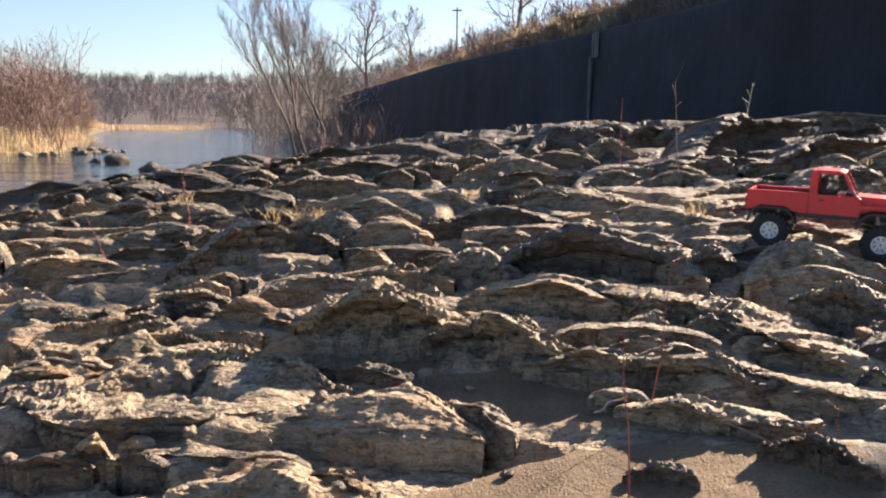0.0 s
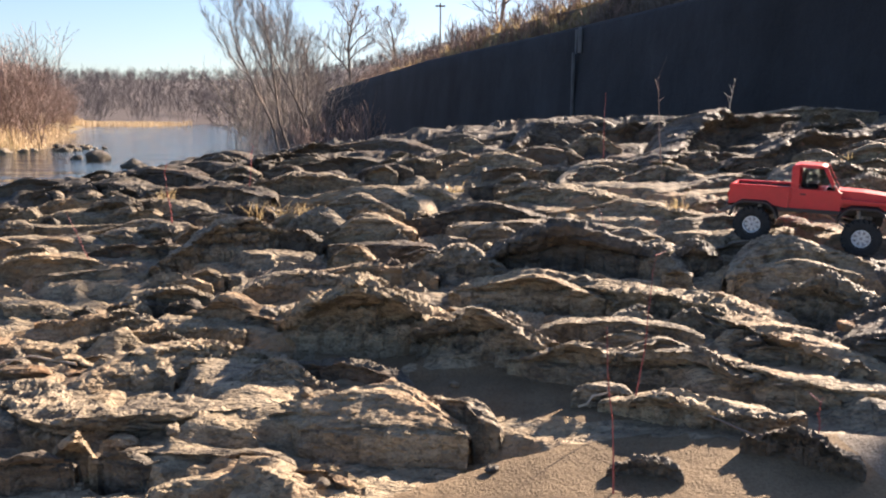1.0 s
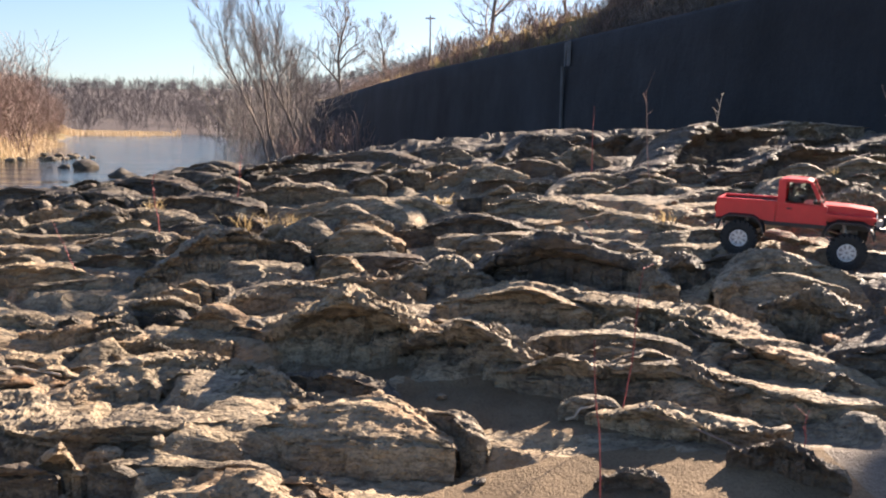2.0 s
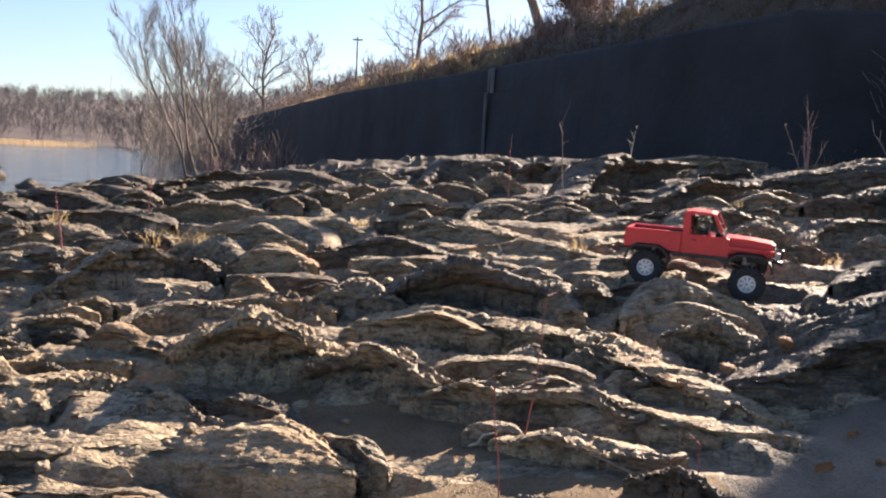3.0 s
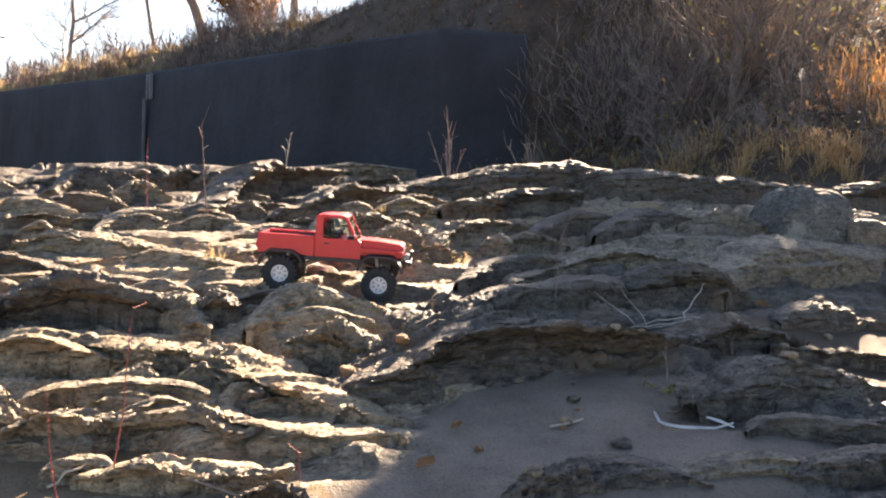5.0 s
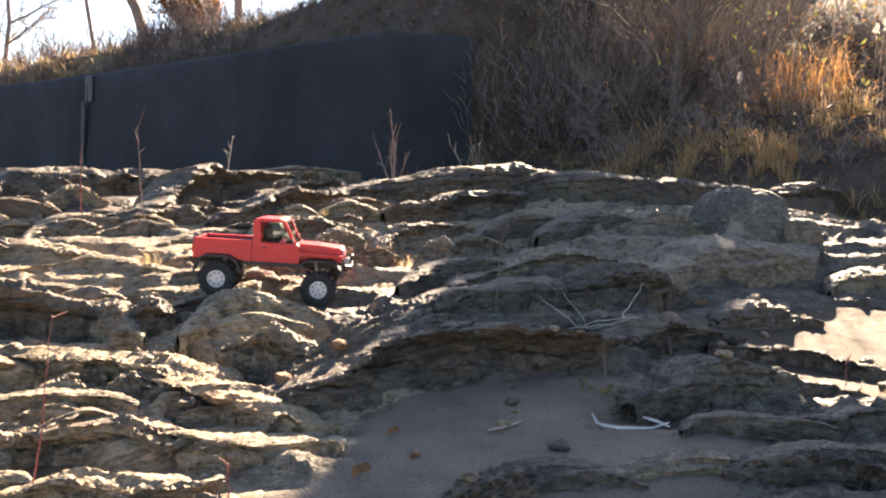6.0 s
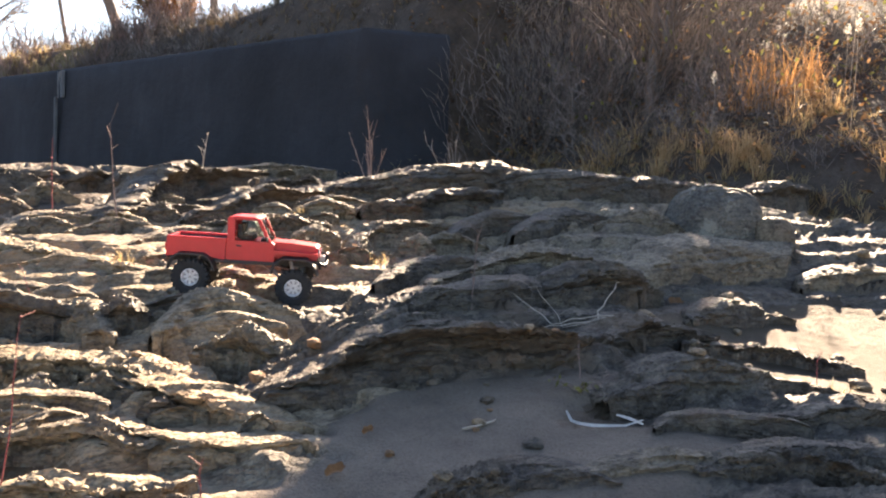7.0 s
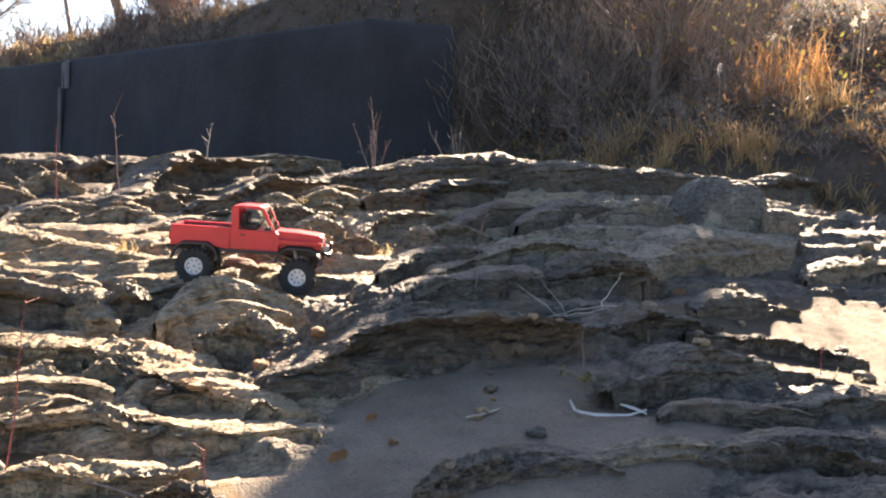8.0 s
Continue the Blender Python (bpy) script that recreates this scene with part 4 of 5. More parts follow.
thicket("far_woods", bx, by, prng.uniform(3.0, 6.2, 300), 22, FARTWIG, "grey-brown leafless woods beyond the river bend", stems=3, thin=0.018, r=0.010, depth=2, kids=3, spread=0.9)
bx, by = spots(190, -11.5, -3.2, 27, 62)
keep = (river(bx, by) < -0.6) & (bx < bank_line(by) - 0.8)
thicket("riverside_brush", bx[keep], by[keep], prng.uniform(1.4, 3.8, 190)[keep], 23, TWIG, "tangled leafless brush on the near river bank", stems=4, thin=0.006, r=0.009, depth=2, kids=3, spread=0.95)
bx, by = spots(26, -3.3, -1.2, 17, 25)
thicket("riverside_brush", bx, by, prng.uniform(0.6, 1.3, 26), 24, RUSSET, "low leafless brush at the water's edge", stems=4, thin=0.006, r=0.016, depth=1, kids=3)

bx, by = spots(1000, -150, 70, 175, 330)
thicket("hill_woods", bx, by, prng.uniform(2.5, 5, 1000), 28, FARTWIG, "leafless woods covering the far hills", stems=2, thin=0.04, r=0.014, depth=1, kids=5, spread=1.0)

# slender trees in a clump between river and wall
for i, (x, y, h, lx, ly) in enumerate(((-3.4, 21.5, 4.9, -0.14, 0), (-3.9, 22.8, 5.0, -0.1, 0), (-2.7, 20.8, 3.6, -0.3, 0), (-3.6, 24.4, 5.0, 0.0, 0))):
    bare_tree(x, y, 1.08 * h, 0.036, 40 + i, "slender grey leafless tree leaning over the river bank", lean=(lx, ly), spread=0.36, kids=3, depth=3, thin=0.0026)
# trees on the fill behind the wall
for x, y, h, r, seed, lx in ((-3.9, 44, 5.8, 0.1, 61, 0), (-1.5, 46, 4.6, 0.07, 62, 0), (2.3, 29, 6.8, 0.09, 63, 0.05), (-9.5, 70, 6.5, 0.12, 64, 0), (4.6, 19.5, 6.5, 0.13, 65, -0.28), (6.0, 18.0, 6.0, 0.1, 66, -0.1), (6.9, 9.8, 6.5, 0.07, 67, 0), (7.2, 14.5, 7.0, 0.1, 68, 0.1)):
    bare_tree(x, y, h, r, seed, "spreading leafless tree above the retaining wall", lean=(lx, 0), spread=0.95 if y > 25 else 0.75, kids=3 if y > 25 else 2, depth=3, thin=0.0055 if y > 25 else 0.004)

# brush and turf along the top of the wall
by = 14 + 38 * prng.uniform(0, 1, 400) ** 1.4
bx = bank_line(by) + 0.4 + 4.6 * prng.uniform(0, 1, 400) ** 1.5
thicket("bank_brush", bx, by, prng.uniform(0.35, 0.95, 400), 25, RUSSET, "russet leafless shrubs on top of the bank", stems=4, thin=0.005, r=0.011, depth=1, kids=4, tilt=0.4)
# dark brush stands in for shade on the mound
by = prng.uniform(8.3, 16, 420)
bx = bank_line(by) + 0.38 + 3.6 * prng.uniform(0, 1, 420) ** 1.6
thicket("bank_brush", bx, by, prng.uniform(0.22, 0.6, 420) * (0.35 + 0.65 * smooth(11, 13.5, by)), 27, BRUSH, "low leafless brush on the mound behind the wall, dark for its shade", stems=5, thin=0.0035, r=0.012, depth=1, kids=4, tilt=0.6)
gy_ = 17 + 46 * prng.uniform(0, 1, 900) ** 1.2
gx_ = bank_line(gy_) + prng.uniform(0.25, 4.5, 900) + 0.8 * smooth(15, 9, gy_)
# matted grass on the mound, its shade put into the blade colour
dy_ = prng.uniform(8.3, 19, 700)
dx_ = bank_line(dy_) + 0.35 + 1.6 * prng.uniform(0, 1, 700)
blades("bank_grass", dx_, dy_, on_ground(dx_, dy_) - 0.02, prng.uniform(0.06, 0.2, 700), 0.008, 1.4, 29, SHADEGRASS, "matted grass on the mound behind the wall, toned dark for shade", per=10)
blades("bank_grass", gx_, gy_, on_ground(gx_, gy_) - 0.02, prng.uniform(0.12, 0.34, 900), 0.012, 0.8, 26, STRAW, "dry winter grass on top of the retaining wall", per=12)

# the steep bank at the end of the wall
by = prng.uniform(0.6, 9.4, 380)
bx = bank_line(np.minimum(by, 7.9)) + 0.35 + 0.4 * smooth(6.2, 7.2, by) + 4.2 * prng.uniform(0, 1, 380)
thicket("bank_brush", bx, by, prng.uniform(0.3, 0.8, 380) * (0.6 + 0.4 * smooth(4.5, 6.5, by)), 31, BRUSH, "dense dark leafless brush on the steep bank", stems=4, thin=0.0026, r=0.008, depth=1, kids=5, spread=1.1, tilt=0.6)
by = prng.uniform(1.0, 9.6, 85)
bx = bank_line(np.minimum(by, 7.9)) + 0.6 + 0.5 * smooth(6.2, 7.2, by) + prng.uniform(0, 3.5, 85)
thicket("bank_brush", bx, by, prng.uniform(0.45, 1.1, 85) * (0.55 + 0.45 * smooth(4.5, 6.5, by)), 32, TWIG, "pale arching bare canes on the steep bank", stems=3, thin=0.0024, r=0.006, depth=2, kids=4, spread=1.0, tilt=1.0)
for i, (cy, cd, n, hh, sp) in enumerate(((5.6, 0.3, 8, 0.34, 0.07), (4.95, 0.45, 12, 0.26, 0.16), (4.35, 0.5, 14, 0.24, 0.2), (3.5, 0.45, 10, 0.2, 0.3), (4.5, 1.2, 7, 0.28, 0.12), (2.6, 0.5, 10, 0.22, 0.4))):
    ty_ = prng.normal(cy, sp, n)
    tx_ = bank_line(ty_) + np.maximum(prng.normal(cd, 0.28, n), -0.1)
    blades("golden_grass", tx_, ty_, on_ground(tx_, ty_) - 0.03, prng.uniform(0.6, 1.25, n) * hh, 0.005, 1.0, 330 + i, GOLD, "golden dry grass clump glowing on the bank", per=26)
ty_ = prng.uniform(0.6, 8.2, 520)
tx_ = bank_line(ty_) + 3.2 * prng.uniform(0, 1, 520) ** 1.2 - 0.15
blades("dry_grass", tx_, ty_, on_ground(tx_, ty_) - 0.03, prng.uniform(0.05, 0.17, 520), 0.005, 1.3, 34, STRAW, "pale matted dry grass on the bank", per=16)
ty_ = prng.uniform(0.8, 8.0, 240)
tx_ = bank_line(ty_) + prng.uniform(-0.45, 0.35, 240)
blades("dry_grass", tx_, ty_, on_ground(tx_, ty_) - 0.03, prng.uniform(0.04, 0.16, 240), 0.0045, 1.5, 39, STRAW, "short matted straw at the foot of the bank", per=14)
for i, (cy, cd) in enumerate(((4.9, 1.7), (4.72, 1.85), (5.1, 1.55))):
    ty_ = prng.normal(cy, 0.05, 5)
    tx_ = bank_line(ty_) + prng.normal(cd, 0.05, 5)
    blades("plume_grass", tx_, ty_, on_ground(tx_, ty_) - 0.03, prng.uniform(0.4, 0.65, 5), 0.0045, 0.45, 350 + i, PLUME, "tall orange plume grass standing on the bank", per=16)
n = 900
ly_ = prng.uniform(1.0, 8.2, n)
lx_ = bank_line(ly_) + prng.uniform(0.2, 4.0, n)
scatter_leaves("bank_leaves", np.stack([lx_, ly_, on_ground(lx_, ly_) + prng.uniform(0.1, 1.3, n)], -1), 0.03, 36, OLIVE, "last yellow-green leaves on the bank brush", 1.0)
n = 3200
ly_ = prng.uniform(0.8, 9.0, n)
lx_ = bank_line(np.minimum(ly_, 7.9)) + prng.uniform(0.1, 4.2, n)
scatter_leaves("clinging_leaves", np.stack([lx_, ly_, on_ground(lx_, ly_) + 0.08 + 0.9 * prng.uniform(0, 1, n) ** 1.5], -1), 0.022, 38, LITTER, "dry brown leaves clinging to the bank brush", 1.0)
n = 5000
ly_ = prng.uniform(0.5, 8.2, n)
lx_ = bank_line(ly_) + prng.uniform(-0.35, 4.0, n)
scatter_leaves("leaf_litter", np.stack([lx_, ly_, on_ground(lx_, ly_) + 0.02], -1), 0.035, 37, LITTER, "brown fallen leaves lying on the bank", 0.4)


def seed_head(x, y, z, seed):
    """A ragged tuft of white seed fluff on its stalk."""
    rng = np.random.default_rng(seed)
    root = tagged(new("seed_head"), "white fluffy seed head on a dry stalk", "seed head", "seed heads on the bank")
    g = float(on_ground([x], [y])[0])
    root.location = (x, y, g)
    link("stalk", sticks_mesh("stalk", [(0, 0, -0.02, 0.02, 0, (z - g) * 0.6, 0.003, 0.0025), (0.02, 0, (z - g) * 0.6, 0.0, 0, z - g, 0.0025, 0.002)]), DRIFT, root)
    pts = rng.normal(0, 1, (90, 3)) * (0.013, 0.013, 0.024) + (0, 0, z - g)
    scatter_leaves("fluff", pts, 0.008, seed, FLUFF, "", 1.0, parent=root)


for i in range(26):
    y = prng.uniform(2.2, 5.6)
    x = float(bank_line(y)) + prng.uniform(0.9, 2.6)
    seed_head(x, y, float(on_ground([x], [y])[0]) + prng.uniform(0.5, 1.3), 500 + i)

# evergreens mostly above the view, crowns shaped so that their shade falls across the rocks
def evergreen(x, y, middle, lobes, seed, leaves=9000):
    """A trunk under a ragged crown; lobes are (dx, dy, dz, half width, half height)."""
    rng = np.random.default_rng(seed)
    g = float(on_ground([x], [y])[0])
    root = tagged(new("evergreen_shrub"), "tall dark evergreen shrub, mostly out of view, placed for its shade", "shrub", "evergreen shrubs")
    root.location = (x, y, g)
    rows = {0: [], 1: [], 2: []}
    branch(rng, rows, (0, 0, -0.1), (0, 0, 1), middle - g, 0.06, 2, 0.6, 0.2, 4, 4, 0.004)
    link("trunk", sticks_mesh("trunk", rows[2] + rows[1] + rows[0], 5), BARK, root)
    crown = []
    for dx, dy, dz, rw, rh in lobes:
        k = int(leaves * rw * rw * rh)
        c = rng.normal(0, 1, (k, 3))
        c = c / np.linalg.norm(c, axis=1, keepdims=True) * rng.uniform(0.1, 1, (k, 1)) ** 0.45
        c = c * (0.78 + 0.4 * fbm(c[:, 0] * 3 + dx, c[:, 1] * 3, c[:, 2] * 3, 3, seed + 1)[:, None])
        crown.append(c * (rw, rw, rh) + (dx, dy, middle + dz - g))
    scatter_leaves("crown", np.concatenate(crown), 0.05, seed + 3, EVERGREEN, "", 1.0, parent=root)


evergreen(6.53, 6.17, 3.5, ((0.02, 0, 0, 0.64, 0.9), (0.36, -0.36, 0.42, 0.42, 0.35), (-0.12, 0.42, -0.4, 0.5, 0.4)), 70, 30000)
# mostly unseen, added behind the wall to keep the mound in shade
evergreen(7.4, 12.2, 4.2, ((0, 0, 0, 0.9, 0.75), (-0.9, 0.5, 0.0, 0.9, 0.7), (0.8, -0.6, 0, 0.8, 0.7)), 370, 12000)

# tall thick brush on the brow of the bank
by = prng.normal(6.9, 0.6, 48)
bx = prng.normal(6.45, 0.5, 48)
thicket("bank_brush", bx, by, prng.uniform(0.8, 1.5, 48), 74, BRUSH, "tall thick leafless brush on the brow of the bank", stems=7, thin=0.0026, r=0.007, depth=2, kids=3, tilt=0.5)

# a shrub that has kept its brown leaves
shrub = tagged(new("leafy_shrub"), "dense shrub holding dry brown leaves above the retaining wall", "shrub")
qx, qy = 4.3, 15.6
qz = float(on_ground([qx], [qy])[0])
shrub.location = (qx, qy, qz)
qs = {0: [], 1: [], 2: []}
branch(np.random.default_rng(75), qs, (0, 0, -0.1), (0, 0, 1), 1.2, 0.04, 2, 0.8, 0.2, 4, 4, 0.003)
link("trunk", sticks_mesh("trunk", qs[2] + qs[1] + qs[0], 5), BARK, shrub)
ern = np.random.default_rng(71)
qp = ern.normal(0, 1, (6500, 3))
qp = qp / np.linalg.norm(qp, axis=1, keepdims=True) * ern.uniform(0.2, 1, (6500, 1)) ** 0.5
qp = qp * (0.75 + 0.4 * fbm(qp[:, 0] * 3, qp[:, 1] * 3, qp[:, 2] * 3, 3, 76)[:, None]) * (0.8, 0.8, 0.7) + (0, 0, 0.75)
scatter_leaves("crown", qp, 0.034, 77, LITTER, "", 1.0, parent=shrub)

# poles
for x, y, top, lean in ((1.0, 70, 9.7, 0.0), (5.4, 30, 8.2, -0.9)):
    g = float(on_ground([x], [y])[0])
    pole = tagged(new("utility_pole"), "thin dark wooden utility pole on the hill", "utility pole")
    pole.location = (x, y, g)
    bm = bmesh.new()
    rod(bm, (0, 0, -0.3), (lean, 0, top - g), 0.08 if y > 50 else 0.07, 0.06 if y > 50 else 0.05, 10)
    part("pole", bm, BARK, pole)
    if y > 50:
        bm = bmesh.new()
        box(bm, lean, 0, top - g - 0.25, 0.8, 0.1, 0.12)
        part("crossarm", bm, BARK, pole, bevel=0.01)


# ---------------------------------------------------------------- toy truck
RED = plain("red_painted_plastic", (0.62, 0.025, 0.035), 0.34, 0, 0.08, 40)
BLACK = plain("black_plastic", (0.022, 0.022, 0.024), 0.5, 0, 0.2, 60)
RUBBER = plain("black_tyre_rubber", (0.028, 0.027, 0.026), 0.85, 0, 0.35, 70)
SILVER = plain("silver_plastic_rim", (0.68, 0.68, 0.69), 0.35, 0.25, 0.1, 50)
STEEL = plain("dull_steel", (0.32, 0.32, 0.33), 0.4, 0.9, 0.2, 60)
LAMP = plain("clear_lamp_lens", (0.8, 0.8, 0.78), 0.15, 0, 0.05, 40)
REDLAMP = plain("red_lamp_lens", (0.5, 0.01, 0.01), 0.2, 0, 0.05, 40)
glass_m, gn, gl, gb = material("tinted_window_glass", 0.03)
gb.inputs["Base Color"].default_value = (0.75, 0.8, 0.8, 1)
gb.inputs["Transmission Weight"].default_value = 1.0
gb.inputs["IOR"].default_value = 1.1


def surface(x, y):
    """Height of the topmost surface at a place."""
    hit, place, *_ = scene.ray_cast(bpy.context.evaluated_depsgraph_get(), (x, y, 1.6), (0, 0, -1))
    return place.z if hit else 0.0


def lathe(bm, profile, sides, axis_y=0.0):
    """Turns a profile of (radius, y) round the y axis."""
    rings = []
    for r, y in profile:
        rings.append([bm.verts.new((r * math.cos(2 * math.pi * k / sides), y + axis_y, r * math.sin(2 * math.pi * k / sides))) for k in range(sides)])
    for p, q in zip(rings, rings[1:]):
        for k in range(sides):
            bm.faces.new((p[k], p[(k + 1) % sides], q[(k + 1) % sides], q[k]))
    return rings


def wheel(parent, x, y, z, side):
    """A lugged tyre on a silver eight-spoke rim; side is 1 on the truck's left."""
    R, W = 0.060, 0.044
    hub = new("wheel")
    hub.parent = parent
    hub.location = (x, y, z)
    bm = bmesh.new()
    lathe(bm, [(0.027, -W / 2 + 0.006), (0.038, -W / 2), (0.052, -W / 2 + 0.001), (0.056, -W / 2 + 0.006), (0.0565, 0), (0.056, W / 2 - 0.006), (0.052, W / 2 - 0.001), (0.038, W / 2), (0.027, W / 2 - 0.006), (0.027, -W / 2 + 0.006)], 40)
    for k in range(22):
        a = 2 * math.pi * k / 22
        for s in (-1, 1):
            m = Matrix.Rotation(-(a + 0.07 * s), 4, "Y") @ pose(0.0575, s * 0.0115, 0, s * 14, 0, 0)
            box(bm, 0, 0, 0, 0.006, 0.017, 0.0095, m)
            m = Matrix.Rotation(-(a + 0.07 * s), 4, "Y") @ pose(0.052, s * 0.0205, 0)
            box(bm, 0, 0, 0, 0.013, 0.005, 0.008, m)
    part("tyre", bm, RUBBER, hub, "black lugged rubber tyre")
    bm = bmesh.new()
    o = side * 0.012
    lathe(bm, [(0.0275, -0.018), (0.0285, 0.0185 * 1), (0.0255, 0.019), (0.0235, 0.008), (0.0235, -0.018)] if side > 0 else [(0.0275, 0.018), (0.0285, -0.0185), (0.0255, -0.019), (0.0235, -0.008), (0.0235, 0.018)], 36)
    lathe(bm, [(0.0005, o), (0.009, o), (0.010, o - side * 0.002), (0.010, o - side * 0.006)], 24)
    for k in range(8):
        m = Matrix.Rotation(2 * math.pi * k / 8, 4, "Y")
        box(bm, 0.0155, o - side * 0.003, 0, 0.019, 0.005, 0.0078, m)
    part("rim", bm, SILVER, hub, "silver eight-spoke rim")
    bm = bmesh.new()
    rod(bm, (0, o - side * 0.012, 0), (0, o - side * 0.011, 0), 0.024, sides=24)
    part("brake_disc", bm, STEEL, hub)
    bm = bmesh.new()
    rod(bm, (0, o, 0), (0, o + side * 0.005, 0), 0.0045, 0.004, 6)
    part("hub_nut", bm, STEEL, hub)
    return hub


def flare(parent, x, side, mid_z):
    """A black wheel-arch flare."""
    bm = bmesh.new()
    pts = [math.pi * (0.02 + 0.96 * k / 12) for k in range(13)]
    def ring(r, y, lift):
        return [bm.verts.new((x + r * 1.12 * math.cos(a), y, mid_z + min(r * math.sin(a), 0.052 + lift))) for a in pts]
    y0, y1 = side * 0.080, side * 0.116
    loops = [ring(0.064, y0, 0.004), ring(0.064, y1, 0.0), ring(0.069, y1, 0.006), ring(0.073, y0, 0.011)]
    for p, q in zip(loops, loops[1:] + loops[:1]):
        for k in range(12):
            bm.faces.new((p[k], p[k + 1], q[k + 1], q[k]))
    for e in (0, 12):
        bm.faces.new([l[e] for l in loops])
    part("wheel_flare", bm, BLACK, parent)


def toy_truck(x, y, yaw):
    K = 0.94                                     # size of the model
    half, track = 0.1675, 0.098
    c, s = math.cos(yaw), math.sin(yaw)
    def under(lx, ly):
        return max(surface(x + K * (lx + k) * c - K * ly * s, y + K * (lx + k) * s + K * ly * c) - 0.06 * (1 - math.sqrt(1 - (k / 0.06) ** 2)) for k in (-0.03, -0.015, 0, 0.015, 0.03))
    h = {(fx, fy): under(fx * half, fy * track) for fx in (-1, 1) for fy in (-1, 1)}
    z = sum(h.values()) / 4
    pitch = math.atan2((h[1, 1] + h[1, -1] - h[-1, 1] - h[-1, -1]) / 2, 2 * half * K)
    roll = math.atan2((h[1, 1] + h[-1, 1] - h[1, -1] - h[-1, -1]) / 2, 2 * track * K) * 0.1
    m = Matrix.Translation((x, y, z)) @ Matrix.Rotation(yaw, 4, "Z") @ Matrix.Rotation(-pitch, 4, "Y") @ Matrix.Rotation(roll, 4, "X") @ Matrix.Diagonal((K, K, K, 1))
    truck = tagged(new("toy_truck"), "red radio-controlled pickup truck with big tyres climbing bedrock", "toy truck")
    low = {}
    for turn in (0, 1):                          # the second time the body is lifted clear of the highest wheel
        inv = m.inverted()
        for (fx, fy), hz in h.items():
            p = inv @ Vector((x + K * (fx * half * c - fy * track * s), y + K * (fx * half * s + fy * track * c), hz))
            low[fx, fy] = p.z + 0.0585
        m = Matrix.Translation((0, 0, K * max(0.0, max(low.values()) - 0.063))) @ m
    truck.matrix_world = m
    for fx, fy in h:
        wheel(truck, fx * half, fy * track, low[fx, fy], fy)
    mid = 0.060
    # bed
    for side in (-1, 1):
        bm = bmesh.new()
        arch = [(-half + 0.068 * math.cos(a), mid + 0.012 + min(0.062 * math.sin(a), 0.05)) for a in [math.pi * k / 10 for k in range(11)]]
        outline = [(-0.246, 0.168), (-0.250, 0.104)] + [p for p in arch[::-1] if p[1] > 0.102] + [(-0.062, 0.100), (-0.060, 0.168)]
        prism(bm, outline, side * 0.084, side * 0.094)
        part("bed_side", bm, RED, truck, bevel=0.002)
        bm = bmesh.new()
        box(bm, -0.153, side * 0.089, 0.1695, 0.19, 0.015, 0.005)
        part("bed_rail", bm, RED, truck, bevel=0.0015)
        flare(truck, -half, side, mid)
        flare(truck, half, side, mid)
    bm = bmesh.new()
    box(bm, -0.152, 0, 0.118, 0.182, 0.168, 0.006)
    part("bed_floor", bm, BLACK, truck, "black bed liner")
    for side in (-1, 1):
        bm = bmesh.new()
        box(bm, -0.152, side * 0.080, 0.142, 0.18, 0.004, 0.044)
        part("bed_liner", bm, BLACK, truck)
    bm = bmesh.new()
    box(bm, -0.247, 0, 0.136, 0.009, 0.178, 0.066)
    box(bm, -0.2525, 0, 0.140, 0.003, 0.12, 0.03)
    part("tailgate", bm, RED, truck, bevel=0.002)
    bm = bmesh.new()
    box(bm, -0.0575, 0, 0.136, 0.006, 0.176, 0.066)
    part("bed_front_panel", bm, RED, truck)
    for side in (-1, 1):
        bm = bmesh.new()
        box(bm, -0.2535, side * 0.081, 0.133, 0.004, 0.012, 0.026)
        part("tail_lamp", bm, REDLAMP, truck, "red tail lamp", bevel=0.001)
    # cab
    bm = bmesh.new()
    prism(bm, [(-0.054, 0.100), (0.098, 0.100), (0.098, 0.160), (0.088, 0.167), (-0.054, 0.167)], -0.09, 0.09)
    part("cab_tub", bm, RED, truck, bevel=0.004)
    bm = bmesh.new()
    prism(bm, [(-0.056, 0.236), (-0.054, 0.243), (-0.03, 0.247), (0.03, 0.246), (0.046, 0.241), (0.046, 0.236)], -0.082, 0.082)
    part("roof", bm, RED, truck, bevel=0.004)
    bm = bmesh.new()
    for side in (-1, 1):
        prism(bm, [(-0.056, 0.165), (-0.034, 0.165), (-0.036, 0.238), (-0.056, 0.238)], side * 0.077, side * 0.087)
    box(bm, -0.052, 0, 0.176, 0.007, 0.164, 0.022)
    box(bm, -0.052, 0, 0.231, 0.007, 0.164, 0.014)
    part("rear_pillars", bm, RED, truck, bevel=0.0015)
    for side in (-1, 1):
        bm = bmesh.new()
        prism(bm, [(0.074, 0.165), (0.087, 0.165), (0.048, 0.240), (0.037, 0.240)], side * 0.077, side * 0.087)
        part("windscreen_pillar", bm, RED, truck, bevel=0.0015)
    bm = bmesh.new()
    prism(bm, [(0.0845, 0.167), (0.0862, 0.167), (0.0467, 0.240), (0.045, 0.240)], -0.077, 0.077)
    part("windscreen", bm, glass_m, truck, "clear windscreen")
    for side in (-1, 1):
        bm = bmesh.new()
        prism(bm, [(-0.034, 0.167), (0.074, 0.167), (0.037, 0.236), (-0.035, 0.236)], side * 0.0810, side * 0.0822)
        part("side_window", bm, glass_m, truck)
        bm = bmesh.new()
        prism(bm, [(-0.030, 0.106), (0.080, 0.106), (0.086, 0.164), (-0.030, 0.164)], side * 0.0895, side * 0.0925)
        door = part("door", bm, RED, truck, bevel=0.0012)
